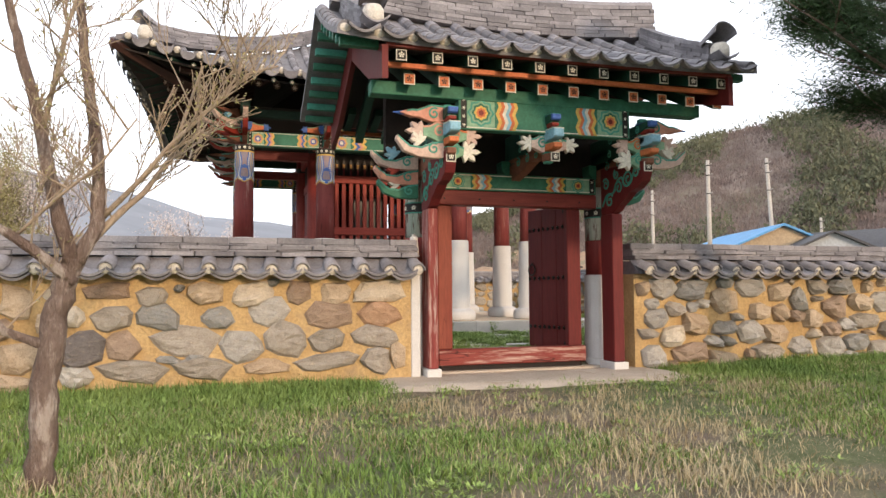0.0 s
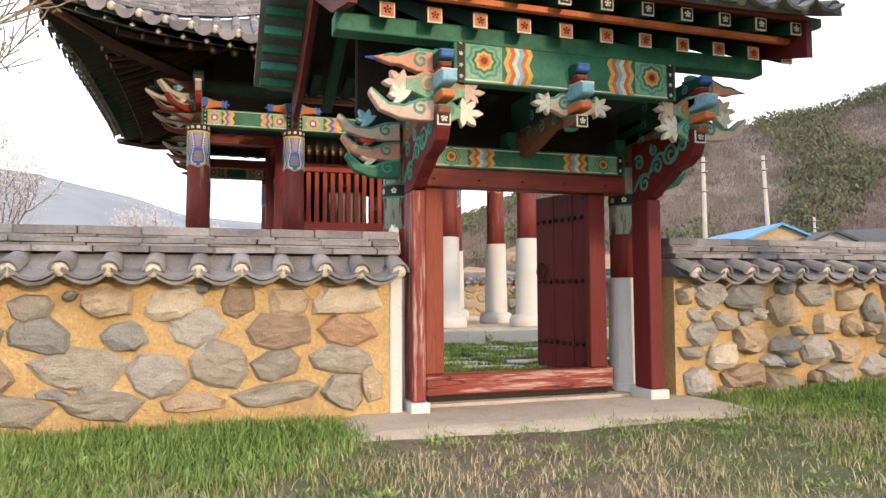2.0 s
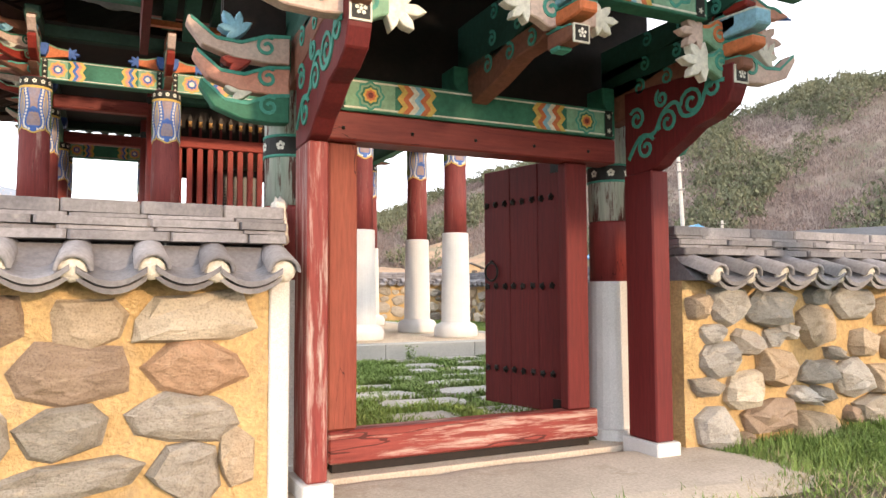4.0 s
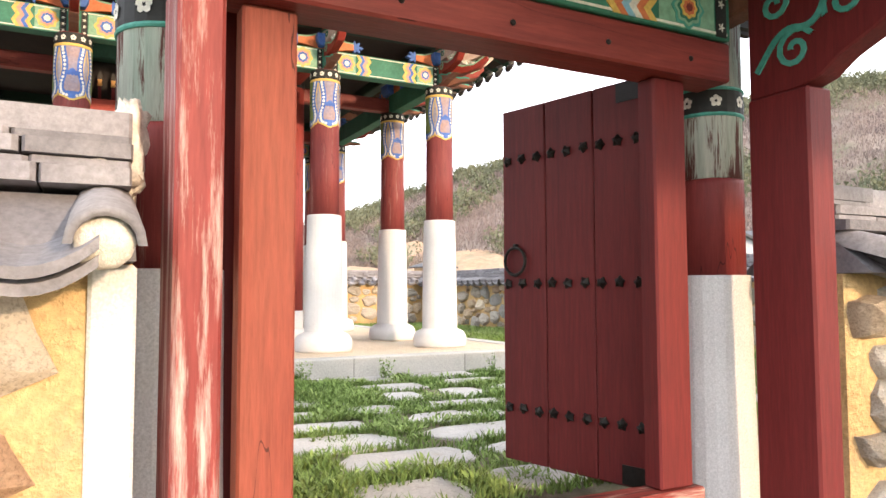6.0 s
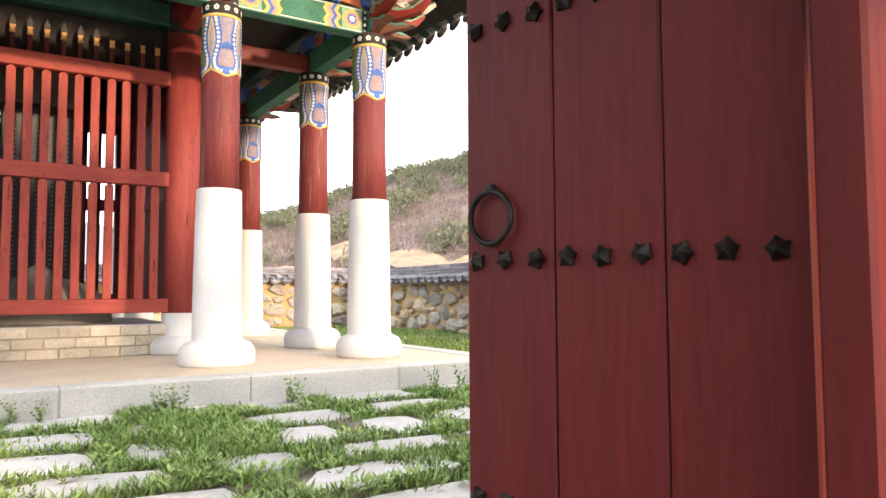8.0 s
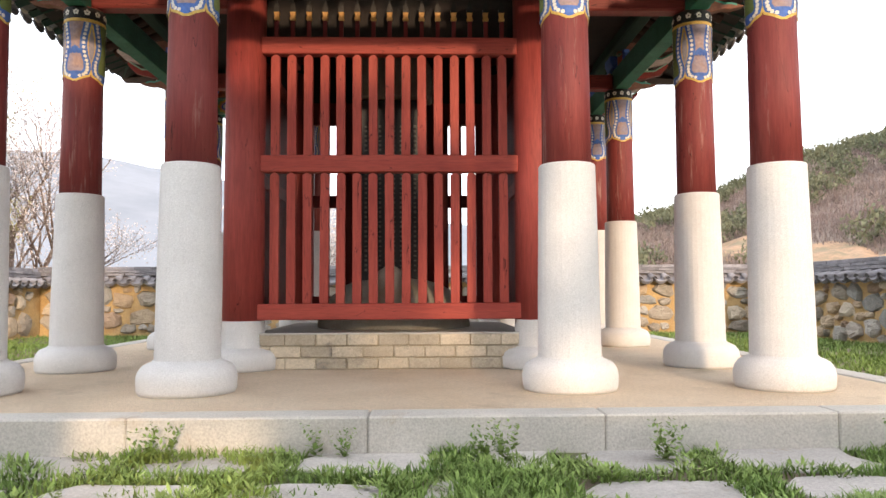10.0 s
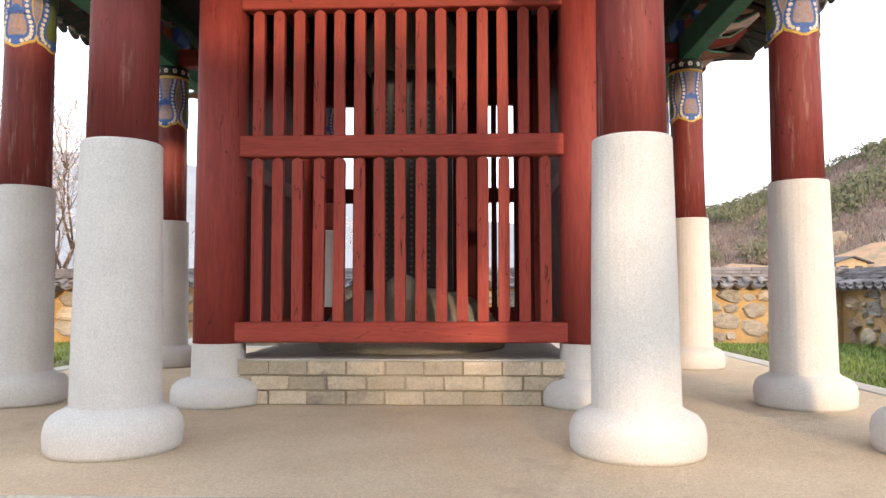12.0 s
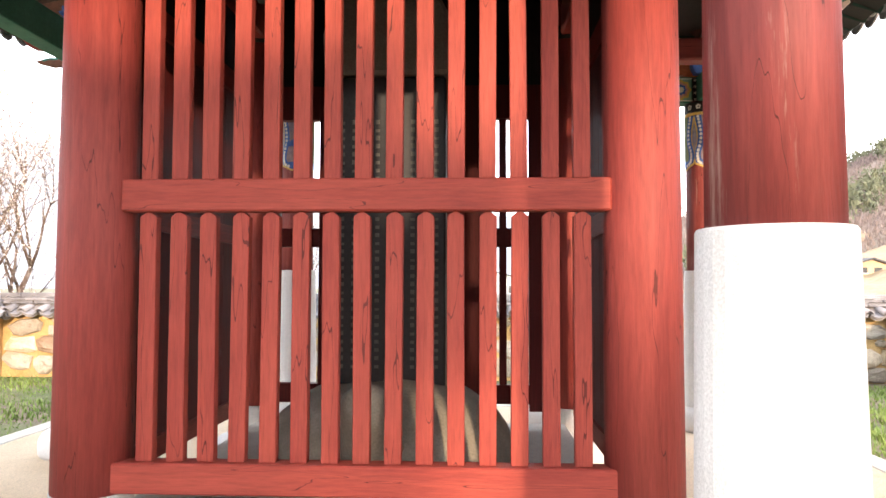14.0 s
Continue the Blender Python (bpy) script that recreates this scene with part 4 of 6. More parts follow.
def bar_bm(w, d, h, point):
    """A square bar set edge-on with a pointed head."""
    return bm_prism([(-w / 2, 0), (w / 2, 0), (w / 2, h - point), (w * 0.12, h), (-w * 0.12, h), (-w / 2, h - point)], -d / 2, d / 2, "y", 0.004)


def make_fence():
    f = thing("lattice_fence", (0, 18.2, PLINTH), "red wooden lattice fence with pointed bars round the stele", "fence")
    x0, x1 = CXS[1] + 0.19, CXS[2] - 0.19
    z = -PLINTH
    for z0, z1, y0, y1, a, c in ((1.155, 1.33, -0.085, 0.07, x0 - 0.03, x1 + 0.03), (2.775, 2.965, -0.07, 0.06, x0, x1), (4.10, 4.29, -0.07, 0.07, x0, x1)):
        part("rail", bm_box(a, c, y0, y1, z + z0, z + z1, 0.01), RED_RAIL, f)
    low, high = mesh_of("bar", bar_bm(0.098, 0.07, 1.444, 0.03), RED_FENCE), mesh_of("bar", bar_bm(0.098, 0.07, 1.135, 0.03), RED_FENCE)
    spike = mesh_of("spike", bm_prism([(-0.022, 0), (0.022, 0), (0.022, 0.2), (-0.022, 0.2)], -0.02, 0.02, "y"), MAROON)
    base = mesh_of("spike_socket", bm_prism([(-0.02, 0.2), (0.02, 0.2), (0.035, 0.225), (0.022, 0.25), (0.032, 0.3), (-0.032, 0.3), (-0.022, 0.25), (-0.035, 0.225)], -0.022, 0.022, "y"), SPIKE)
    tip = mesh_of("spike_tip", bm_prism([(-0.03, 0.3), (0.03, 0.3), (0.034, 0.34), (0.0, 0.44), (-0.034, 0.34)], -0.015, 0.015, "y"), IRON)
    rnd = random.Random(4)
    for i in range(15):
        x = 2.445 + (4.968 - 2.445) * i / 14
        part("bar", low, None, f, loc=Matrix.Translation((x, 0, z + 1.331)) @ Matrix.Rotation(rnd.uniform(-.006, .006), 4, "Y"))
        part("bar", high, None, f, loc=Matrix.Translation((x, 0, z + 2.966)) @ Matrix.Rotation(rnd.uniform(-.005, .005), 4, "Y"))
        sp = part("spike", spike, None, f, loc=(x, 0, z + 4.291))
        part("spike_socket", base, None, sp)
        part("spike_tip", tip, None, sp)
    return f


SPIKE = plain("ochre_spike", (0.42, 0.22, 0.06), (0.55, 0.3, 0.1), 4, 30, 0.6, 0.1)
make_fence()


def make_rear_and_sides():
    b = thing("rear_lattice", (0, 21.0, PLINTH), "dark red boarded rear of the stele house with barred gaps", "boarding")
    z = -PLINTH
    for x0, x1 in ((2.3, 2.44), (2.83, 3.25), (3.255, 3.65), (3.655, 4.05), (4.055, 4.45), (4.87, 5.12)):
        part("board", bm_box(x0, x1, -0.04, 0.04, z + 1.15, z + 4.3), MAROON, b)
    for x0, x1 in ((2.44, 2.83), (4.45, 4.87)):
        for z0, z1 in ((1.22, 1.40), (2.72, 2.90), (3.97, 4.3)):
            part("rail", bm_box(x0, x1, -0.05, 0.05, z + z0, z + z1), MAROON, b)
    for x in (2.64, 4.62):
        part("bar", bm_box(x - 0.035, x + 0.035, -0.03, 0.03, z + 1.4, z + 3.97), MAROON, b)
    # boards above the rails are added to stop light and darken the interior
    part("upper_shade_board", bm_box(2.3, 5.12, -0.03, 0.03, z + 4.302, z + 5.4), SHADE_BLACK, b)
    for x in (CXS[1], CXS[2]):
        s = thing("side_boarding", (x, 0, PLINTH), "dark red boarded side of the stele house", "boarding")
        for i in range(9):
            y = 18.46 + 0.26 * i
            part("plank", bm_box(-0.03, 0.03, y + 0.004, y + 0.256, z + 1.3, z + 2.72), MAROON, s)
            part("plank", bm_box(-0.03, 0.03, y + 0.004, y + 0.256, z + 2.88, z + 4.1), MAROON, s)
        for z0, z1 in ((1.155, 1.30), (2.72, 2.88), (4.1, 4.29)):
            part("rail", bm_box(-0.06, 0.06, 18.46, 20.79, z + z0, z + z1), RED_Y, s)
        part("upper_shade_board", bm_box(-0.025, 0.025, 18.46, 20.79, z + 4.292, z + 5.4), SHADE_BLACK, s)
    # board added in near-black for the shade behind the spikes
    front = solid("spike_shade_board", bm_box(CXS[1] + 0.2, CXS[2] - 0.2, 18.36, 18.40, 4.3, 5.4), SHADE_BLACK, "added near-black board standing for the shade behind the fence spikes", "boarding")


make_rear_and_sides()


def make_plinth():
    p = solid("brick_plinth", bm_box(2.22, 5.2, 18.16, 21.1, DECK - 0.1, PLINTH - 0.01), GROUT, "low plinth of weathered bricks under the stele", "plinth")
    rnd = random.Random(8)
    h = (PLINTH - DECK) / 3
    brick = mesh_of("brick", bm_box(-0.5, 0.5, -0.5, 0.5, -0.5, 0.5, 0.03), BRICK)
    for row in range(3):
        x = 2.24 - (0.16 if row % 2 else 0)
        while x < 5.16:
            a, c = max(x, 2.24), min(x + 0.335, 5.17)
            if c - a > 0.05:
                part("brick", brick, None, p, loc=Matrix.Translation(((a + c) / 2, 18.2 + rnd.uniform(-.006, .004), DECK + h * (row + 0.5))) @ Matrix.Diagonal((c - a - 0.012, 0.13, h - 0.014, 1)))
            x += 0.335
    solid("plinth_top", bm_box(2.2, 5.22, 18.13, 21.1, PLINTH - 0.008, PLINTH + 0.012, 0.006), CONCRETE, "bare concrete top of the plinth", "floor")


make_plinth()


def make_stele():
    s = thing("stele", (PCX, 19.62, PLINTH), "tall black inscribed stele on a weathered granite tortoise base", "monument")
    body = bmesh.new()
    bmesh.ops.create_uvsphere(body, u_segments=32, v_segments=18, radius=1.0, matrix=Matrix.Diagonal((0.98, 1.1, 1.0, 1)))
    for v in body.verts:
        q = min(1.0, (v.co.x / 0.98) ** 2 + (v.co.y / 1.1) ** 2)
        v.co.z = 0.012 if v.co.z < 0 else 0.6 * (1 - q ** 1.6) ** 0.6 + 0.03 * noise.noise(v.co * 5) + 0.03
    part("tortoise", body, TURTLE, s, "mossy grey granite tortoise", smooth=True)
    part("head", bm_tube([(0, -0.85, 0.2), (0, -1.05, 0.42), (0, -1.2, 0.62), (0, -1.32, 0.66)], [0.22, 0.19, 0.17, 0.1], 12), TURTLE, s, smooth=True)
    part("slab", bm_box(-0.43, 0.43, -0.15, 0.15, 0.45, 2.95, 0.015), STELE, s, "polished black slab with columns of writing")
    part("crown", bm_prism([(-0.5, 2.96), (0.5, 2.96), (0.52, 3.3), (0.36, 3.62), (0, 3.75), (-0.36, 3.62), (-0.52, 3.3)], -0.2, 0.2, "y", 0.03), TURTLE, s, "carved granite crown")
    marks = bmesh.new()
    rnd = random.Random(3)
    for i in range(9):
        x = -0.36 + 0.09 * i
        z = 2.6
        while z > 0.7:
            bm_box(x - 0.016, x + 0.016, -0.1525, -0.151, z - 0.018, z + rnd.uniform(0.0, 0.018), bm=marks)
            z -= 0.062
    marked = part("inscription", marks, plain("faded_inscription", (0.10, 0.10, 0.09), (0.16, 0.155, 0.14), 3, 40, 0.8, 0.0), s, "faint grey rows of carved characters")
    tagged(marked, kind="stuff")


make_stele()


# ---- painted beams and carved brackets ----
def chevrons(parent, x, w, h, y, e, kit):
    """Zigzag bands of colour on a beam's face, from x towards e."""
    n = len(kit)
    s = w / n
    for k, m in enumerate(kit):
        xa, xb = x + e * s * k, x + e * s * (k + 1)
        pts = []
        for f in range(5):
            pts.append((xa + e * (0.95 * s if f % 2 else 0), -h / 2 + h * f / 4))
        back = [(p[0] + e * s, p[1]) for p in pts[::-1]]
        part("painted_band", bm_prism(pts + back, y - 0.004, y - 0.001 + 0.0005 * k, "y"), m, parent)


def rosette(parent, x, y, r, kit):
    for k, m in enumerate(kit):
        rr = r * (1 - k / (len(kit) + 0.3))
        pts = [(x + rr * (1 + 0.1 * math.cos(8 * t)) * math.cos(t), rr * (1 + 0.1 * math.cos(8 * t)) * math.sin(t)) for t in [2 * math.pi * i / 32 for i in range(32)]]
        part("rosette", bm_prism(pts, y - 0.004 - 0.002 * k, y - 0.001, "y"), m, parent)


def painted_beam(name, at, length, h, d, label, turn=0, rich=True):
    """A green beam with cream edging, zigzag bands and rosettes at both ends; its face is at -y."""
    b = thing(name, at, label, "beam", kind="structure")
    b.rotation_euler = (0, 0, radians(turn))
    L, y = length / 2, -d / 2
    part("body", bm_box(-L, L, y, d / 2, -h / 2, h / 2, 0.006), GREEN, b)
    for z in (-h / 2 + 0.02, h / 2 - 0.03):
        part("edge_line", bm_box(-L * 0.98, L * 0.98, y - 0.003, y, z, z + 0.012), CREAM, b)
    for e in (-1, 1):
        x = e * (L - 0.03)
        part("black_field", bm_prism([(x, -h / 2 + 0.01), (x - e * 0.07, -h / 2 + 0.01), (x - e * 0.07, h / 2 - 0.01), (x, h / 2 - 0.01)], y - 0.004, y, "y"), BLACK, b)
        for k in range(2 if h < 0.3 else 4):
            n = 2 if h < 0.3 else 4
            z = -h / 2 + h * (k + 0.5) / n
            part("flower", bm_prism([(x - e * 0.035 + 0.024 * (0.6 + 0.4 * math.cos(5 * t)) * math.cos(t), z + 0.024 * (0.6 + 0.4 * math.cos(5 * t)) * math.sin(t)) for t in [2 * math.pi * i / 20 for i in range(20)]], y - 0.007, y - 0.003, "y"), CREAM, b)
        w = min(0.75, L * 0.55)
        x1 = x - e * 0.08
        part("end_panel", bm_prism([(x1, -h / 2 + 0.015), (x1 - e * w * 0.55, -h / 2 + 0.015), (x1 - e * w * 0.55, h / 2 - 0.015), (x1, h / 2 - 0.015)], y - 0.002, y, "y"), PALE_GREEN, b)
        rosette(b, x1 - e * w * 0.27, y - 0.001, min(h * 0.42, w * 0.25), (TEAL, PALE_GREEN, GREEN, YELLOW, ORANGE, RED_H) if rich else (YELLOW, PINK, BLUE, CREAM))
        chevrons(b, x1 - e * w * 0.57, w * 0.40, h - 0.03, y - 0.001, -e, (YELLOW, ORANGE, CREAM, SKYBLUE, ORANGE, YELLOW) if rich else (YELLOW, BLUE, PINK, YELLOW))
    return b


painted_beam("gate_beam_low", (3.83, 9.17, 2.785), 2.36, 0.23, 0.2, "green painted beam with orange and blue ornament over the gate lintel")
painted_beam("gate_beam_high", (3.74, 8.02, 3.435), 2.3, 0.41, 0.14, "broad green painted beam with zigzag ornament under the eaves")
solid("gate_purlin", bm_box(1.54, 5.94, 7.94, 8.14, 3.58, 3.74, 0.008), GREEN, "plain green painted purlin under the gate eaves", "beam")
for y in (CYS[0], CYS[3]):
    for a, c in zip(CXS, CXS[1:]):
        painted_beam("pavilion_beam", ((a + c) / 2, y, 4.75), c - a - 0.1, 0.32, 0.2, "green painted beam with ornate ends between columns", rich=False)
for x, t in ((CXS[0], -90), (CXS[3], 90)):
    for a, c in zip(CYS, CYS[1:]):
        painted_beam("pavilion_beam", (x, (a + c) / 2, 4.75), c - a - 0.1, 0.32, 0.2, "green painted beam with ornate ends between columns", t, rich=False)


def lotus_bm(r, t):
    """A lotus in profile, opening along +x: five pointed petals, the side ones curling back."""
    pts = [(-0.25 * r, -0.3 * r)]
    for k, a in enumerate((-95, -48, 0, 48, 95)):
        n = radians(a)
        l = r * (0.95, 1.05, 1.15, 1.05, 0.95)[k]
        for da, f in ((-16, 0.72), (0, 1.0), (16, 0.72)):
            if (k, da) not in ((0, -16), (4, 16)):
                pts.append((l * f * math.cos(n + radians(da)), l * f * math.sin(n + radians(da)) * 0.85))
        if k < 4:
            pts.append((0.5 * r * math.cos(radians(a + 24)), 0.5 * r * math.sin(radians(a + 24)) * 0.85))
    pts.append((-0.25 * r, 0.3 * r))
    return bm_prism(pts, -t / 2, t / 2, "y", 0.006)


def stem_pts(l, h):
    """The swelling stem behind a lotus."""
    return [(0, h * 0.5), (l * 0.35, h * 0.62), (l * 0.7, h * 0.35), (l, h * 0.3), (l, -h * 0.3), (l * 0.7, -h * 0.38), (l * 0.3, -h * 0.6), (0, -h * 0.5)]


def boat_pts(l, h):
    """An upturned tongue like a boat's bow."""
    return [(0, h * 0.5), (l * 0.25, h * 0.42), (l * 0.5, h * 0.1), (l * 0.75, h * 0.15), (l, h * 0.75), (l * 1.02, h * 0.5), (l * 0.86, -h * 0.18), (l * 0.55, -h * 0.5), (l * 0.2, -h * 0.55), (0, -h * 0.5)]


def bud_pts(l, h):
    """A long bud with a pointed tip."""
    return [(0, h * 0.5), (l * 0.3, h * 0.55), (l * 0.62, h * 0.2), (l * 0.74, h * 0.22), (l * 0.86, h * 0.12), (l, 0), (l * 0.86, -h * 0.14), (l * 0.72, -h * 0.25), (l * 0.6, -h * 0.22), (l * 0.3, -h * 0.5), (0, -h * 0.45)]


def spiral(cx, cz, r, turns, start, sgn, w, y0, y1):
    """A curling painted stem, raised on the face of a board."""
    n = int(12 * turns)
    b = bmesh.new()
    rows = []
    for i in range(n + 1):
        t = i / n
        a = start + sgn * 6.283 * turns * t
        rr = r * (1 - 0.8 * t)
        p = [(cx + (rr + e * w / 2) * math.cos(a), cz + (rr + e * w / 2) * math.sin(a)) for e in (1, -1)]
        rows.append([b.verts.new((c[0], y, c[1])) for c, y in ((p[0], y0), (p[0], y1), (p[1], y1), (p[1], y0))])
    for p, q in zip(rows, rows[1:]):
        for k in range(4):
            b.faces.new((p[k], p[(k + 1) % 4], q[(k + 1) % 4], q[k]))
    bmesh.ops.recalc_face_normals(b, faces=b.faces[:])
    return b


def ribbon(pts, w, y0, y1):
    """A painted stem through a few bends, smoothed, raised on the face of a board."""
    pts = [Vector(p) for p in pts]
    for _ in range(3):
        pts = [pts[0]] + [q for a, c in zip(pts, pts[1:]) for q in (a.lerp(c, 0.25), a.lerp(c, 0.75))] + [pts[-1]]
    b = bmesh.new()
    rows = []
    for i, p in enumerate(pts):
        d = (pts[min(i + 1, len(pts) - 1)] - pts[max(i - 1, 0)]).normalized()
        o = Vector((-d.y, d.x)) * w / 2
        rows.append([b.verts.new((c.x, y, c.y)) for c, y in ((p + o, y0), (p + o, y1), (p - o, y1), (p - o, y0))])
    for p, q in zip(rows, rows[1:]):
        for k in range(4):
            b.faces.new((p[k], p[(k + 1) % 4], q[(k + 1) % 4], q[k]))
    bmesh.ops.recalc_face_normals(b, faces=b.faces[:])
    return b


def carved(parent, kind, l, h, t, at, turn, body, trim, flower=None, curl=True, size=0.15):
    """One carved member of a bracket, reaching out from its root along the given turn."""
    m = Matrix.Translation(at) @ Matrix.Rotation(radians(turn), 4, "Z")
    shape = {"stem": stem_pts, "boat": boat_pts, "bud": bud_pts}[kind](l, h)
    a = part({"stem": "lotus_stem", "boat": "tongue", "bud": "bud"}[kind], bm_prism(shape, -t / 2, t / 2, "y", 0.008), body, parent, loc=m)
    if curl:
        for s in (-1, 1):
            part("scroll", spiral(l * 0.24, 0, h * 0.36, 1.3, 2.2, -1, 0.022, s * t / 2, s * (t / 2 + 0.007)), trim, a)
            part("edge_stripe", bm_prism([(p[0] * 0.98, p[1] * 0.98) for p in shape[:len(shape) // 2]] + [(p[0] * 0.98, p[1] * 0.98 - 0.022) for p in shape[:len(shape) // 2][::-1]], s * t / 2, s * (t / 2 + 0.004), "y"), trim, a)
    if flower:
        part("lotus", lotus_bm(size, t * 0.9), flower, a, loc=Matrix.Translation((l + size * 0.15, 0, 0)) if kind != "boat" else Matrix.Translation((l * 0.52, 0, h * 0.45)) @ Matrix.Rotation(radians(-50), 4, "Y"))
    return a


def arm_pts(l, h):
    return [(0, h), (l * 0.3, h), (l * 0.6, h * 0.95), (l * 0.85, h), (l, h * 1.0), (l, h * 0.55), (l * 0.88, h * 0.30), (l * 0.7, h * 0.25), (l * 0.45, -h * 0.2), (l * 0.2, -h * 0.5), (0, -h * 0.6)]


def make_gate_bracket(x, side):
    """A cluster of carved tongues and lotus buds on a gate column; side: -1 and 1 at the ends, 0 in the middle."""
    b = thing("carved_bracket", (x, 9.3, 2.9), "carved and painted bracket of scrolls and lotus buds", "bracket", "brackets of the gate")
    part("bearing_block", bm_prism([(-0.13, 0), (0.13, 0), (0.18, 0.07), (0.18, 0.2), (-0.18, 0.2), (-0.18, 0.07)], -0.17, 0.17, "y", 0.008), GREEN, b)
    fwd = Matrix.Rotation(radians(-90), 4, "Z")
    for k, (l, z, h, body) in enumerate(((1.25, 0.02, 0.2, BROWN), (1.42, 0.2, 0.17, DARK_GREEN), (1.5, 0.38, 0.17, DARK_GREEN))):
        a = part("arm", bm_prism(arm_pts(l, h), -0.065, 0.065, "y", 0.008), body, b, loc=Matrix.Translation((0, 0, z)) @ fwd)
        for s in (-1, 1):
            for cx, r in ((l * 0.84, h * 0.3), (l * 0.62, h * 0.32), (l * 0.38, h * 0.34)):
                part("scroll", spiral(cx, h * 0.55, r, 1.3, 2.0, -1, 0.02, s * 0.065, s * 0.072), TEAL, a)
    # painted snouts stacked on the front
    for y0, z, w, h, body in ((-1.46, 0.0, 0.11, 0.10, BROWN), (-1.56, 0.12, 0.12, 0.09, ORANGE), (-1.60, 0.24, 0.13, 0.14, SKYBLUE), (-1.5, 0.40, 0.10, 0.06, RED_Y), (-1.54, 0.47, 0.12, 0.09, BLUE)):
        part("snout", bm_prism([(y0, z + h * 0.15), (y0 + 0.05, z), (-1.2, z), (-1.2, z + h), (y0 + 0.06, z + h), (y0, z + h * 0.8)], -w / 2, w / 2, "x", 0.01), body, b)
        part("snout_stripe", bm_prism([(y0 + 0.01, z + h * 0.9), (-1.2, z + h + 0.012), (-1.2, z + h + 0.004), (y0 + 0.01, z + h * 0.82)], -w / 2 - 0.004, w / 2 + 0.004, "x"), TEAL if body is not SKYBLUE else CREAM, b)
    part("post", bm_box(-0.05, 0.05, -1.32, -1.22, -0.02 if side == 0 else -0.1, 0.62, 0.01), TEAL, b)
    if side == 0:
        flower_end(b, (0, -1.475, 0.03), 0.11, BLACK, CREAM)
    y = -1.27
    for e in (-1, 1):
        turn = 0 if e > 0 else 180
        if side == 0:
            carved(b, "stem", 0.2, 0.19, 0.08, (e * 0.04, y, 0.22), turn, PALE_PINK, TEAL, CREAM, size=0.135)
        elif e == side:
            carved(b, "bud", 0.55, 0.2, 0.09, (e * 0.04, y, 0.50), turn, PINK, TEAL)
            part("bud_tip", bm_tube([(e * 0.52, y, 0.5), (e * 0.66, y, 0.5)], [0.028, 0.006], 6), BLUE, b)
            carved(b, "stem", 0.27, 0.2, 0.09, (e * 0.04, y, 0.29), turn, PALE_GREEN, PINK, PALE_PINK, size=0.16)
            carved(b, "boat", 0.58, 0.2, 0.10, (e * 0.04, y, 0.08), turn, PALE_PINK, TEAL, CREAM, size=0.13)
            for k, (z, body, fl) in enumerate(((0.10, PALE_PINK, SKYBLUE), (-0.10, PINK, RED_RAIL), (-0.28, GREEN, CREAM))):
                carved(b, "boat", 0.62 - 0.04 * k, 0.19, 0.10, (e * 0.1, -0.25, z), turn, body, TEAL, fl, size=0.13)
        else:
            carved(b, "stem", 0.2, 0.17, 0.08, (e * 0.04, y, 0.26), turn, PALE_GREEN, ORANGE, PALE_PINK, size=0.15)
            carved(b, "stem", 0.16, 0.17, 0.08, (e * 0.04, y, 0.07), turn, PALE_GREEN, TEAL, CREAM, size=0.17)
    return b


for x, s in ((2.47, -1), (5.12, 1), (3.78, 0)):
    make_gate_bracket(x, s)


def make_brace(x, label):
    """The maroon wing of a gate post, curving out under the eaves, with raised scrolls."""
    b = thing("carved_brace", (x, 8.87, 2.36), label, "bracket", "wings of the gate posts")
    pts = [(0.13, 0.0), (-0.13, 0.0), (-0.24, 0.03), (-0.34, 0.10), (-0.48, 0.16), (-0.62, 0.24), (-0.78, 0.27), (-0.92, 0.34), (-0.97, 0.44), (-0.97, 0.60), (0.13, 0.66)]
    part("board", bm_prism(pts, -0.065, 0.065, "x", 0.008), MAROON, b)
    turn = Matrix.Rotation(radians(-90), 4, "Z")
    for s in (-1, 1):
        for cx, cz, r, st, sg in ((0.12, 0.18, 0.1, 0.5, 1), (0.36, 0.33, 0.10, 3.6, -1), (0.30, 0.52, 0.07, 2.0, 1), (0.60, 0.42, 0.11, 3.2, -1), (0.80, 0.48, 0.08, 1.0, 1), (0.02, 0.42, 0.09, 2.5, -1)):
            part("scroll", spiral(cx, cz, r, 1.4, st, sg, 0.026, s * 0.065, s * 0.073), TEAL, b, "raised teal scroll", loc=turn)
        vine = [(-0.08, 0.12), (0.06, 0.30), (0.22, 0.25), (0.30, 0.42), (0.46, 0.48), (0.50, 0.32), (0.68, 0.34), (0.74, 0.52), (0.90, 0.50)]
        part("vine", ribbon(vine, 0.028, s * 0.065, s * 0.074), TEAL, b, "raised teal vine", loc=turn)
    flower_end(b, (0, -0.976, 0.52), 0.12, BLACK, CREAM)


make_brace(2.475, "maroon wing board with teal scrolls on a gate post")
make_brace(5.113, "maroon wing board with teal scrolls on a gate post")


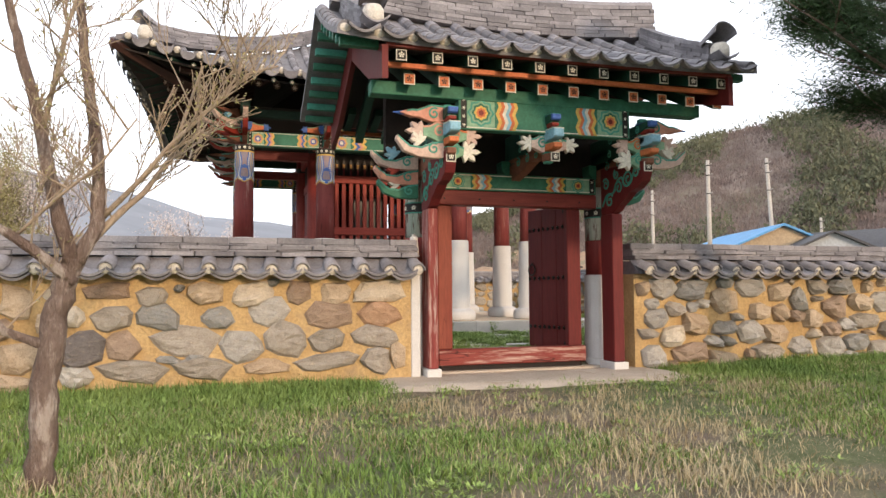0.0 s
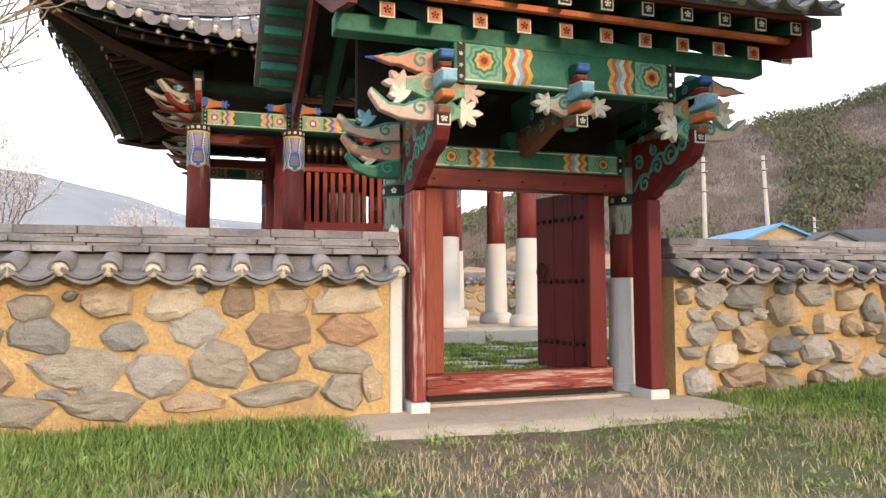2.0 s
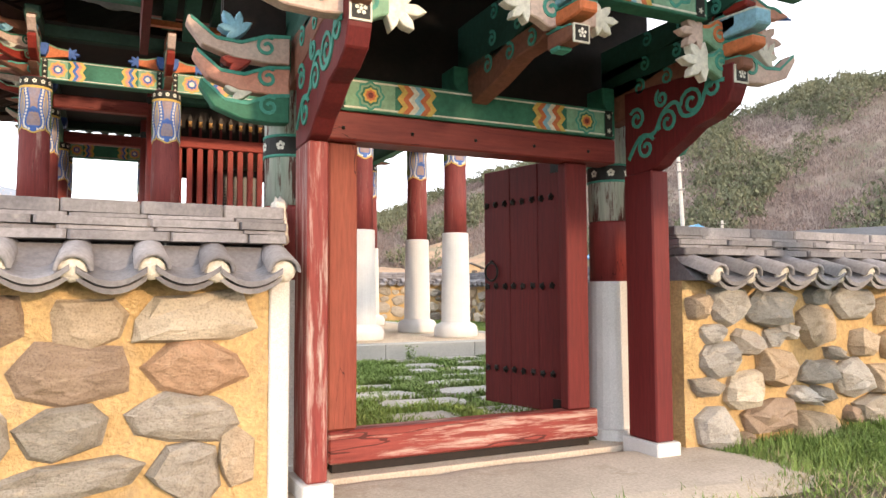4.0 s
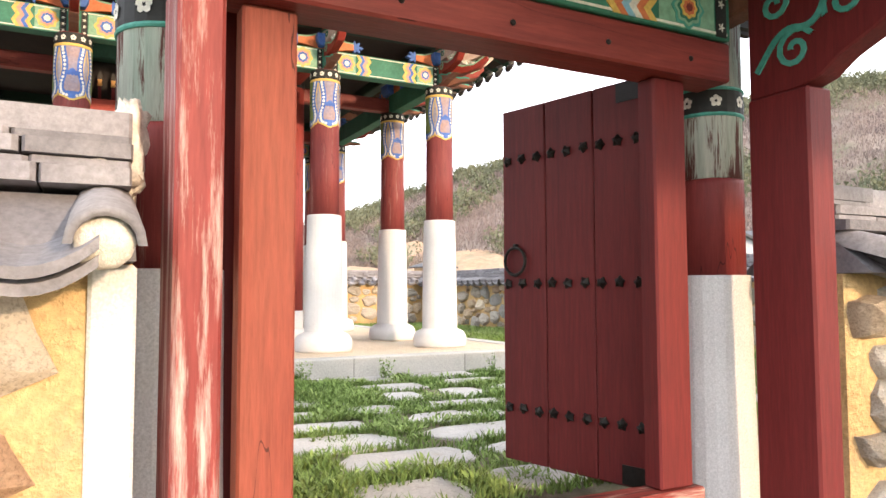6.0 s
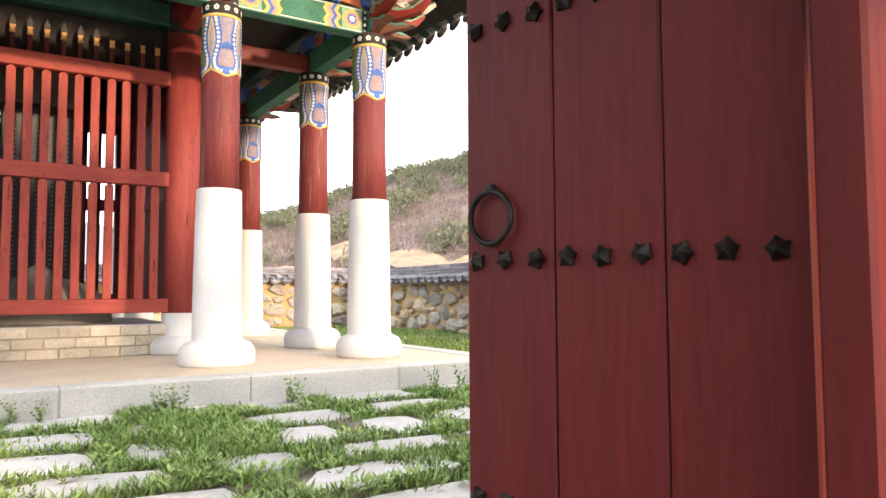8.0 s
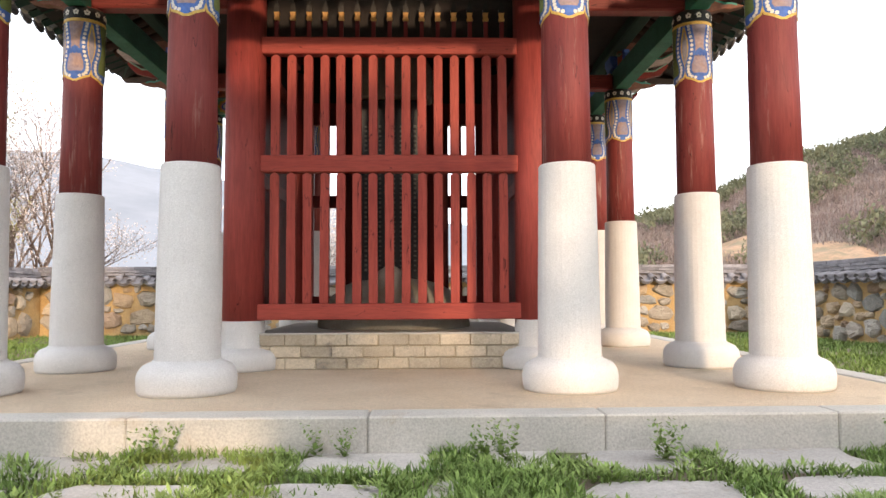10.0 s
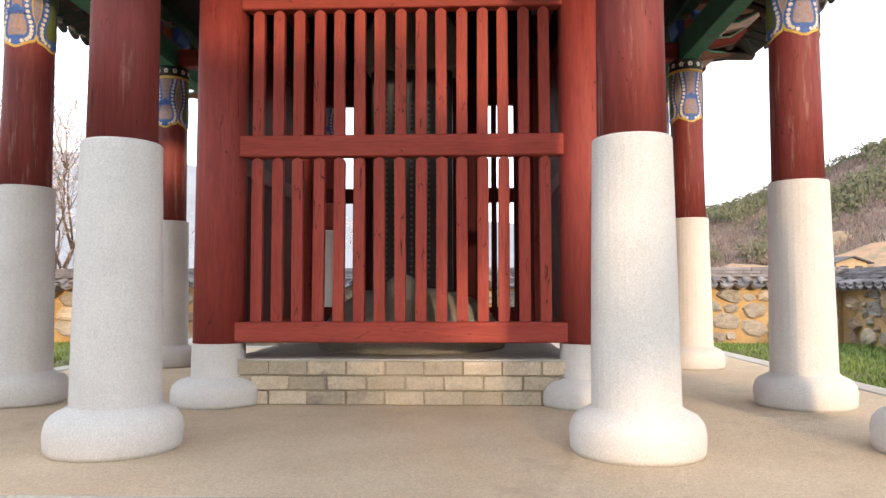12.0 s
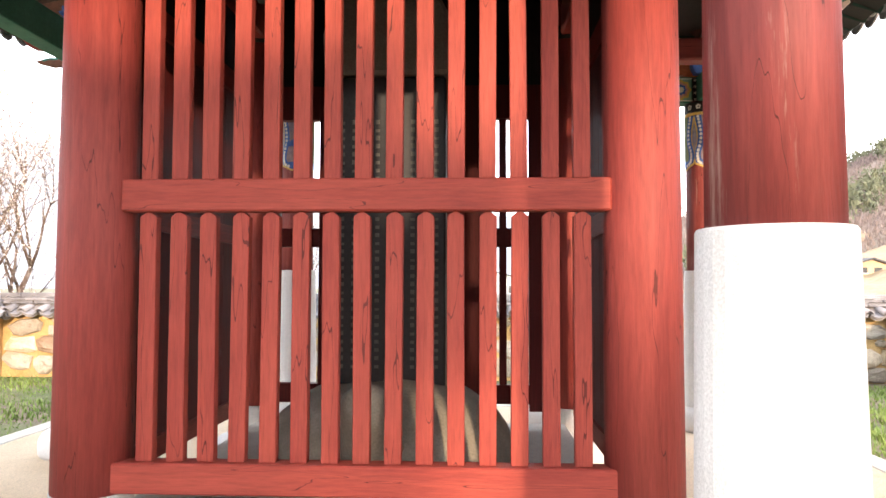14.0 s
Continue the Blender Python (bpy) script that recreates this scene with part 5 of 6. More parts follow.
def make_pavilion_bracket(x, y, outs):
    b = thing("pavilion_bracket", (x, y, 4.58), "carved and painted bracket of curling tongues", "bracket", "brackets of the pavilion")
    part("bearing_block", bm_prism([(-0.12, 0.36), (0.12, 0.36), (0.16, 0.45), (0.16, 0.54), (-0.16, 0.54), (-0.16, 0.45)], -0.16, 0.16, "y", 0.008), BLUE, b)
    for turn in outs:
        carved(b, "bud", 0.6, 0.17, 0.11, (0, 0, 0.12), turn, BROWN, TEAL)
        carved(b, "boat", 0.78, 0.2, 0.11, (0, 0, 0.32), turn, RED_Y, PALE_GREEN, CREAM, size=0.12)
        carved(b, "boat", 0.95, 0.2, 0.11, (0, 0, 0.52), turn, PALE_PINK, GREEN, SKYBLUE, size=0.12)
        carved(b, "bud", 0.9, 0.17, 0.12, (0, 0, 0.70), turn, BROWN, TEAL, curl=False)
    side = outs[0] + 90
    for t in (side, side + 180):
        carved(b, "stem", 0.42, 0.18, 0.09, (0, 0, 0.45), t, ORANGE, PALE_GREEN, BLUE, size=0.12)
    return b


for i, x in enumerate(CXS):
    for j, y in enumerate(CYS):
        if i in (0, 3) and j in (0, 3):
            make_pavilion_bracket(x, y, [-90 if j == 0 else 90, 180 if i == 0 else 0, math.degrees(math.atan2(-1 if j == 0 else 1, -1 if i == 0 else 1))])
        elif j in (0, 3):
            make_pavilion_bracket(x, y, [-90 if j == 0 else 90])
        elif i in (0, 3):
            make_pavilion_bracket(x, y, [180 if i == 0 else 0])


# ---- pavilion roof ----
HX, HY = 5.45, 5.12


def pavilion_surface(axis, sgn):
    def f(u, v):
        half, run = (HX, HY) if axis == "y" else (HY, HX)
        e = min(1.0, abs(u) / half)
        out = (1 - v) * run + 0.32 * e ** 3 * (1 - v) ** 2
        along = u * (1 + 0.055 * e ** 3 * (1 - v) ** 2)
        z = 5.72 + 3.1 * (0.62 * v + 0.38 * v * v) + 0.42 * e ** 3.5 * (1 - v)
        return (PCX + along, PCY + sgn * out, z) if axis == "y" else (PCX + sgn * out, PCY + along, z)
    return f


EAVE_GREEN = plain("dark_green_eaves", (0.010, 0.030, 0.022), (0.020, 0.052, 0.038), 2, 20, 0.65, 0.2)
EAVE_BROWN = plain("dark_red_brown_eaves", (0.040, 0.020, 0.016), (0.075, 0.034, 0.026), 2, 20, 0.65, 0.2)


def end_flower(r, lobes, m):
    """A small painted flower on the end of a rafter."""
    ring = [6.28319 * i / 20 for i in range(20)]
    return mesh_of("rafter_end", bm_prism([(r * (0.62 + 0.38 * math.cos(lobes * t)) * math.cos(t), r * (0.62 + 0.38 * math.cos(lobes * t)) * math.sin(t)) for t in ring], 0.0, 0.006, "z"), m)


END_FLOWERS = [end_flower(0.045, 5, CREAM), end_flower(0.06, 6, PALE_PINK)]


def make_pavilion_roof():
    roof = thing("pavilion_roof", (0, 0, 0), "broad grey tiled hipped roof with upswept corners", "roof", kind="structure")
    for axis, sgn in (("y", -1), ("x", -1), ("x", 1), ("y", 1)):
        s = pavilion_surface(axis, sgn)
        half = HX if axis == "y" else HY
        n = int(2 * half / 0.36)
        us = [half * (2 * i / n - 1) for i in range(n + 1)]
        top = lambda u: max(0.02, 1 - abs(u) / half)
        bed_sheet(s, us, [i / 8 for i in range(9)], 0.10, roof, TILE_ROW, vmax=top)
        slope_rows("tile_row", s, [(half * (2 * (i + 0.5) / n - 1), max(0.05, 0.98 - abs(2 * (i + 0.5) / n - 1))) for i in range(n)], roof, 0.092, 0.3, -0.024)
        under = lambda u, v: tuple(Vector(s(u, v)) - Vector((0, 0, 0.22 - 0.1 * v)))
        # underside sheet near-black: eave shade put into its colour
        bed_sheet(under, us, [0.06, 0.3, 0.6, 1.0], 0.03, roof, SHADE_BLACK, "soffit", vmax=top)
        for i in range(n + 1):
            u = us[i] * 0.985
            m = top(us[i])
            for tier, (va, vb, w, dz, mat_) in enumerate(((0.015, 0.16, 0.062, 0.20, EAVE_GREEN), (0.10, 0.42, 0.078, 0.36, EAVE_BROWN))):
                if m < va + 0.03:
                    continue
                uu = u + (0.09 if tier else 0)
                p, q = Vector(s(uu, va)) - Vector((0, 0, dz)), Vector(s(uu * (1 if m > vb else (1 - 0.15)), min(vb, max(va + 0.04, m)))) - Vector((0, 0, dz + 0.02))
                r = part("rafter", bm_tube([p, q], w, 4 if tier == 0 else 8), mat_, roof)
                if sgn < 0 or axis == "x":
                    d = (p - q).normalized()
                    part("rafter_end", END_FLOWERS[tier], None, r, loc=Matrix.Translation(p) @ d.to_track_quat("Z", "Y").to_matrix().to_4x4())
        for i in range(n):
            u = half * (2 * (i + 0.5) / n - 1)
            p = Vector(s(u, -0.024))
            d = (Vector(s(u, 0)) - Vector(s(u, 0.02))).normalized()
            part("end_plug", PLUG, None, roof, loc=Matrix.Translation(p + Vector((0, 0, 0.03))) @ d.to_track_quat("Z", "Y").to_matrix().to_4x4())
            if i < n - 1:
                turn = {("y", -1): 0, ("y", 1): 180, ("x", -1): -90, ("x", 1): 90}[(axis, sgn)]
                q = Vector(s(half * (2 * (i + 1) / n - 1), -0.022))
                part("drip_tile", TONGUE_TILE, None, roof, loc=Matrix.Translation(q + Vector((0, 0, 0.06))) @ Matrix.Rotation(radians(turn), 4, "Z") @ Matrix.Rotation(radians(16), 4, "X") @ Matrix.Translation((0, 0.35, 0.03)))
    for ex in (-1, 1):
        for ey in (-1, 1):
            s = pavilion_surface("y", ey)
            path = [Vector(s(ex * HX * (1 - v), v)) + Vector((0, 0, 0.04)) for v in (0.98, 0.8, 0.62, 0.45, 0.3, 0.17, 0.07)]
            ridge_stack(roof, path, 6, 0.3, 0.36, 21 + ex + 2 * ey)
            d = (path[-1] - path[-2]).normalized()
            turn = Matrix.Translation(path[-1] + Vector((0, 0, 0.12))) @ Matrix.Rotation(math.atan2(d.y, d.x) + math.pi / 2, 4, "Z")
            part("plaster_end", bm_lathe([(0.12, -0.12), (0.15, -0.04), (0.15, 0.06), (0.12, 0.14)], 12, wob=0.1), PLASTER, roof, loc=turn @ Matrix.Translation((0, -0.06, 0)), smooth=True)
            part("end_tile", half_tube(0.4, 0.14, 0.18, 9), TILE, roof, loc=turn @ Matrix.Translation((0, 0.14, 0.16)) @ Matrix.Rotation(radians(-16), 4, "X"))
            # corner rafter
            p, q = Vector(s(ex * HX, 0.0)), Vector((PCX + ex * 3.3, PCY + ey * 3.0, 5.45))
            part("corner_rafter", bm_tube([q, p.lerp(q, 0.4) - Vector((0, 0, 0.22)), p - Vector((0, 0, 0.22)) + (p - q).normalized() * 0.12], [0.13, 0.12, 0.09], 4), EAVE_BROWN, roof)
    part("finial", bm_lathe([(0.5, 8.7), (0.42, 8.85), (0.3, 9.0), (0.16, 9.15), (0.2, 9.25), (0.05, 9.4)], 16), TILE, roof, loc=(PCX, PCY, 0))


make_pavilion_roof()
# ceiling gets the same near-black, shade included in the colour
solid("pavilion_ceiling", bm_box(0.1, 7.3, 16.3, 22.95, 5.42, 5.47), SHADE_BLACK, "wooden ceiling of the pavilion, coloured near-black for its shade", "ceiling")
# purlins and the dark frieze over the stele house
for y in (CYS[0], CYS[3]):
    solid("purlin", bm_box(-0.5, 7.9, y - 0.1, y + 0.1, 5.24, 5.44, 0.02), EAVE_GREEN, "green painted purlin carried by the brackets", "beam")
for x in (CXS[0], CXS[3]):
    solid("purlin", bm_box(x - 0.1, x + 0.1, 15.6, 23.6, 5.235, 5.435, 0.02), EAVE_GREEN, "green painted purlin carried by the brackets", "beam")
for y in (CYS[1], CYS[2]):
    solid("tie_beam", bm_box(CXS[1] + 0.2, CXS[2] - 0.2, y - 0.12, y + 0.12, 4.9, 5.2, 0.02), DARK_GREEN, "dark green tie beam over the stele house", "beam")
for x in (CXS[1], CXS[2]):
    solid("tie_beam", bm_box(x - 0.11, x + 0.11, CYS[0] + 0.1, CYS[3] - 0.1, 4.86, 5.16, 0.02), RED_Y, "red tie beam between outer and inner columns", "beam")
for y in (CYS[1], CYS[2]):
    for a, c in ((CXS[0], CXS[1]), (CXS[2], CXS[3])):
        solid("tie_beam", bm_box(a + 0.1, c - 0.1, y - 0.1, y + 0.1, 4.62, 4.85, 0.02), RED_H, "red tie beam between outer and inner columns", "beam")


# ---- walls (last of the large structure, with their many stones and tiles) ----
left_fill = packed_stones(WL, -1.62, 0.25, 1.48, 31, 1.0, KEY_STONES)
make_wall("wall_front_left", (WL, 9.03, 0), 0, 2.32 - WL, "ochre mud wall with large field stones under tiled coping", 0.2, [(q[0] - WL, *q[1:]) for q in KEY_STONES + left_fill])
make_wall("wall_front_right", (5.43, 9.03, 0), 0, WR - 5.43, "stone and mud wall with tiled coping beside the gate", 0.2, packed_stones(0.02, WR - 5.5, 0.2, 1.5, 32, 0.95), skip=0.75, proud=0.05)
make_wall("wall_back", (WL, WB + 0.24, 0.2), 0, WR - WL, "ochre mud and stone wall behind the pavilion", 0.2, packed_stones(0.3, WR - WL - 0.3, 0.25, 1.5, 33, 1.15), rich=False)
make_wall("wall_right", (WR, WB, 0.15), -90, WB - 9.3, "shaded stone and mud wall of the yard", 0.2, packed_stones(0.3, 14.0, 0.25, 1.5, 34, 1.1), rich=False)
make_wall("wall_left", (WL, 9.3, 0.15), 90, WB - 9.3, "stone and mud wall along the yard", 0.2, packed_stones(6.0, 19.2, 0.25, 1.5, 35, 1.2), rich=False)
solid("wall_end_pier", bm_box(2.21, 2.33, 8.77, 9.27, 0.2, 1.525, 0.01), GRANITE, "pale dressed stone pier closing the wall", "pier")


def make_mortar_patch():
    """Lime mortar smeared thickly where the coping meets the gate column."""
    b = bmesh.new()
    for x, y, z, r, h in ((2.31, 8.97, 1.86, 0.05, 0.16), (2.26, 8.93, 1.79, 0.08, 0.05), (2.33, 9.10, 1.95, 0.05, 0.11)):
        o = bmesh.new()
        bmesh.ops.create_icosphere(o, subdivisions=3, radius=1.0)
        for v in o.verts:
            k = 1 + 0.45 * noise.noise(v.co * 2.2 + Vector((x * 9, z * 9, 0))) + 0.28 * noise.noise(v.co * 6)
            v.co = Vector((x + v.co.x * r * k, y + v.co.y * r * 1.3 * k, z + v.co.z * h * k))
        joined(b, o)
    solid("mortar_patch", b, PLASTER, "lumpy white lime mortar sealing coping against column", "mortar", smooth=True)


make_mortar_patch()

# ---- hills, houses and poles ----
SKYLINE = [(-75, 7), (-40, 9.5), (-26, 9.8), (-12, 8.1), (-6, 6.9), (-2, 5.7), (3, 5.3), (8, 4.6), (14, 4.6), (18, 5.5), (22, 6.3), (29, 8.8), (33, 9.8), (38, 11.0), (43, 11.9), (48, 12.6), (55, 13.6), (65, 14.2), (80, 12), (100, 8)]


def skyline(az):
    for (a0, e0), (a1, e1) in zip(SKYLINE, SKYLINE[1:]):
        if a0 <= az <= a1:
            return e0 + (e1 - e0) * (az - a0) / (a1 - a0)
    return 7.0


def hill_height(r, az, r0, r1):
    top = math.tan(radians(skyline(az))) * r1
    f = smooth01((r - r0) / (r1 - r0)) if r <= r1 else 1 - 0.4 * smooth01((r - r1) / 100)
    n = noise.noise((r * 0.02, az * 0.15, 3)) * 3.0 + noise.noise((r * 0.08, az * 0.6, 5)) * 0.9
    return (top + (n if r < r1 else 0)) * f


def make_hill(name, a0, a1, step, r0, r1, material, label):
    azs = [a0 + step * i for i in range(int((a1 - a0) / step) + 1)]
    rs = [r0 + (r1 - r0) * i / 20 for i in range(21)] + [r1 + 20, r1 + 60]
    verts = [(3 + r * math.sin(radians(a)), 8 + r * math.cos(radians(a)), 0.2 + hill_height(r, a, r0, r1)) for a in azs for r in rs]
    n = len(rs)
    faces = [(i * n + j, (i + 1) * n + j, (i + 1) * n + j + 1, i * n + j + 1) for i in range(len(azs) - 1) for j in range(n - 1)]
    ob = cloud(name, verts, faces, material, label, "hill", "structure")
    ob.data.shade_smooth()
    return ob


make_hill("wooded_hill", 13, 105, 0.75, 62, 190, HILL, "brown wooded hillside in early spring")
make_hill("far_mountain", -80, 20, 0.5, 400, 1100, FAR, "distant mountain ridge with blue haze painted into its colour and a faint glow")


def on_clay(az, r):
    for a, q, da, dr in CLAYS:
        if ((az - a) / da) ** 2 + ((r - q) / dr) ** 2 < 0.8:
            return True
    return False


CLAYS = [(34.5, 84, 2.6, 12), (20.5, 88, 4.0, 14), (28.5, 86, 6.0, 16), (24, 108, 3.5, 7)]


def scatter_brush(name, material, count, seed, a0, a1, r0, r1, wide, tall, lift, label, keep, size, per, slim=1.0):
    """A wood on the hill: loose clouds of small boughs, each a little flat spray."""
    rng = random.Random(seed)
    verts, faces = [], []
    while count > 0:
        az, r = rng.uniform(a0, a1), rng.uniform(r0, r1)
        if not keep(az, r, rng) or on_clay(az, r):
            continue
        count -= 1
        k = rng.uniform(0.6, 1.3)
        x, y, z = 3 + r * math.sin(radians(az)), 8 + r * math.cos(radians(az)), 0.2 + hill_height(r, az, 62, 190)
        for _ in range(per):
            t, f = rng.uniform(0, 6.283), math.sqrt(rng.random()) * wide * k
            c = (x + f * math.cos(t), y + f * math.sin(t), z + k * (lift + tall * rng.uniform(-0.5, 0.5) * math.sqrt(max(0, 1 - (f / (wide * k)) ** 2))))
            i = len(verts)
            for _ in range(3):
                verts.append((c[0] + rng.uniform(-size, size) * slim, c[1] + rng.uniform(-size, size) * slim, c[2] + rng.uniform(-size, size) / slim))
            faces.append((i, i + 1, i + 2))
    cloud(name, verts, faces, material, label, "woods")


scatter_brush("hill_brush", SHRUB, 13000, 1, 14, 72, 78, 196, 1.5, 1.6, 0.7, "leafless brown brushwood on the hillside", lambda a, r, q: True, 0.26, 20, 0.5)
scatter_brush("hill_pines", FIR, 3000, 2, 16, 72, 90, 197, 1.3, 2.4, 2.2, "dark pines scattered up to the hill crest", lambda a, r, q: q.random() < 0.10 + 0.5 * smooth01((r - 135) / 50) + 1.1 * noise.noise((r * 0.03, a * 0.16, 9)), 0.40, 36, 0.8)


def polar(az, r):
    return (3 + r * math.sin(radians(az)), 8 + r * math.cos(radians(az)))


def clay_patch(a, q, da, dr):
    """Bare terraced earth that follows the foot of the hill."""
    verts, faces = [], []
    n, m = 28, 28
    for i in range(n + 1):
        t = 2 * math.pi * i / n
        edge = 1 + 0.22 * noise.noise((math.cos(t) * 2, math.sin(t) * 2, a))
        for j in range(m + 1):
            az, r = a + da * edge * j / m * math.cos(t), q + dr * edge * j / m * math.sin(t)
            step = 0.35 * math.floor((r - 60) / 5) * 0 + 0.5 * noise.noise((az * 0.8, r * 0.2, 4))
            verts.append((*polar(az, r), 0.2 + hill_height(r, az, 62, 190) + 0.9 + step - 0.9 * (j / m) ** 6))
    for i in range(n):
        for j in range(m):
            faces.append((i * (m + 1) + j, (i + 1) * (m + 1) + j, (i + 1) * (m + 1) + j + 1, i * (m + 1) + j + 1))
    ob = cloud("clay_bank", verts, faces, CLAY, "bare orange clay slope at the foot of the hill", "earth bank", "structure")
    ob.data.shade_smooth()


for row in CLAYS:
    clay_patch(*row)


def make_pole(az, r, h, lean):
    x, y = polar(az, r)
    p = thing("utility_pole", (x, y, 0.2), "grey concrete utility pole with steel fittings", "utility pole", "poles beyond the wall")
    p.rotation_euler = (0, radians(lean), 0)
    part("shaft", bm_tube([(0, 0, -0.2), (0, 0, h)], [0.19, 0.12], 12), POLE, p, smooth=True)
    for k, z in enumerate((h - 0.4, h - 1.1, h - 2.4)):
        part("band", bm_lathe([(0.15, z), (0.16, z + 0.03), (0.15, z + 0.06)], 12), IRON, p)
        part("insulator", bm_tube([(0, -0.15, z + 0.05), (0, -0.42, z + 0.1)], 0.04, 6), POLE, p)


for az, r, h, lean in ((40.4, 45, 10.2, 0), (45.3, 50, 10.8, -3), (34.9, 62, 10.6, 0), (47.6, 70, 8.0, 0), (34.5, 30, 0.5, 0)):
    if h > 1:
        make_pole(az, r, h, lean)


def make_house(az, r, w, d, h, rise, wall, top, label, spin, lift=0.0):
    x, y = polar(az, r)
    g = thing("house", (x, y, 0.2 + lift), label, "house")
    g.rotation_euler = (0, 0, radians(spin))
    part("wall", bm_prism([(-w / 2, -0.5), (w / 2, -0.5), (w / 2, h), (0, h + rise), (-w / 2, h)], -d / 2, d / 2, "y"), wall, g)
    e = 0.5
    k = rise / (w / 2)
    for s in (-1, 1):
        part("roof", bm_prism([(s * (w / 2 + e), h - k * e), (0, h + rise), (0, h + rise + 0.15), (s * (w / 2 + e), h - k * e + 0.15)], -d / 2 - 0.4, d / 2 + 0.4, "y"), top, g)
    for x in (-w * 0.25, w * 0.22):
        win = part("window", bm_box(x - 0.5, x + 0.5, -d / 2 - 0.03, -d / 2 + 0.02, h * 0.35, h * 0.75), GREY_ROOF, g)
        part("sill", bm_box(x - 0.56, x + 0.56, -d / 2 - 0.08, -d / 2, h * 0.35 - 0.08, h * 0.35), WHITE_WALL, win)
    return g


make_house(43.0, 52, 7, 12, 4.0, 1.5, TAN_WALL, BLUE_ROOF, "low tan farm building with a bright blue sheet roof", -18)
make_house(48.2, 47, 6, 9, 3.2, 1.4, WHITE_WALL, GREY_ROOF, "pale blue-white house with a dark gabled roof", -28)
make_house(53.5, 50, 8, 12, 3.3, 1.8, WHITE_WALL, GREY_ROOF, "pale house with a dark grey roof", 25)
make_house(14.5, 105, 9, 7, 2.6, 1.4, WHITE_WALL, CLAY, "small far white house with a reddish roof", 10, 2.0)
make_house(17.5, 118, 9, 7, 2.4, 1.2, WHITE_WALL, GREY_ROOF, "small far white house with a grey roof", 30, 4.0)
make_house(26.5, 88, 4, 3, 1.3, 0.5, TAN_WALL, GREY_ROOF, "open grey farm shed on the slope", 20, 3.0)
make_house(2.0, 120, 12, 7, 2.8, 1.4, WHITE_WALL, GREY_ROOF, "small far white village house", 0)


# ---- trees ----
def grow(b, p, d, r, l, depth, rnd, tips, spread, up):
    """A limb that bends, thins and forks."""
    n = 4
    path, radii = [p.copy()], [r]
    for i in range(n):
        d = (d + Vector((rnd.uniform(-1, 1), rnd.uniform(-1, 1), rnd.uniform(-0.5, 1) * up)) * 0.16).normalized()
        p = p + d * (l / n)
        path.append(p.copy())
        radii.append(max(0.0032, r * (1 - 0.45 * (i + 1) / n)))
        if depth and rnd.random() < 0.6:
            s = (d + Vector((rnd.uniform(-1, 1), rnd.uniform(-1, 1), rnd.uniform(-.2, .9) * up)) * spread).normalized()
            grow(b, p.copy(), s, radii[-1] * 0.62, l * rnd.uniform(0.5, 0.75), depth - 1, rnd, tips, spread, up)
    bm_tube(path, radii, 5 if r < 0.03 else 8, b)
    tips.extend(path[2:])
    if depth:
        for _ in range(2):
            s = (d + Vector((rnd.uniform(-1, 1), rnd.uniform(-1, 1), rnd.uniform(-.2, .8) * up)) * spread).normalized()
            grow(b, p.copy(), s, radii[-1] * 0.75, l * rnd.uniform(0.6, 0.85), depth - 1, rnd, tips, spread, up)


def leaf_cloud(name, tips, per, size, spread, material, parent, rnd, label):
    verts, faces = [], []
    for t in tips:
        for _ in range(per):
            c = t + Vector((rnd.gauss(0, spread), rnd.gauss(0, spread), rnd.gauss(0, spread)))
            u = Vector((rnd.uniform(-1, 1), rnd.uniform(-1, 1), rnd.uniform(-1, 1))).normalized() * size * rnd.uniform(.6, 1.3)
            w = u.orthogonal().normalized() * size * 0.4
            i = len(verts)
            verts += [tuple(c - u), tuple(c + w), tuple(c + u), tuple(c - w)]
            faces.append((i, i + 1, i + 2, i + 3))
    ob = cloud(name, verts, faces, material, label, "", "stuff", parent)
    return ob


def make_tree(name, at, stems, seed, depth, label, category, leaf, per, size, spread, wide=0.9, up=1.0):
    rnd = random.Random(seed)
    t = thing(name, at, label, category)
    tips = []
    for k, (d, r, l) in enumerate(stems):
        b = bmesh.new()
        grow(b, Vector((0, 0, -0.05)), Vector(d).normalized(), r, l, depth, rnd, tips, wide, up)
        part("trunk" if k == 0 else "limb", b, BARK, t, smooth=True)
    leaf_cloud("crown", tips, per, size, spread, leaf, t, rnd, "")
    return t


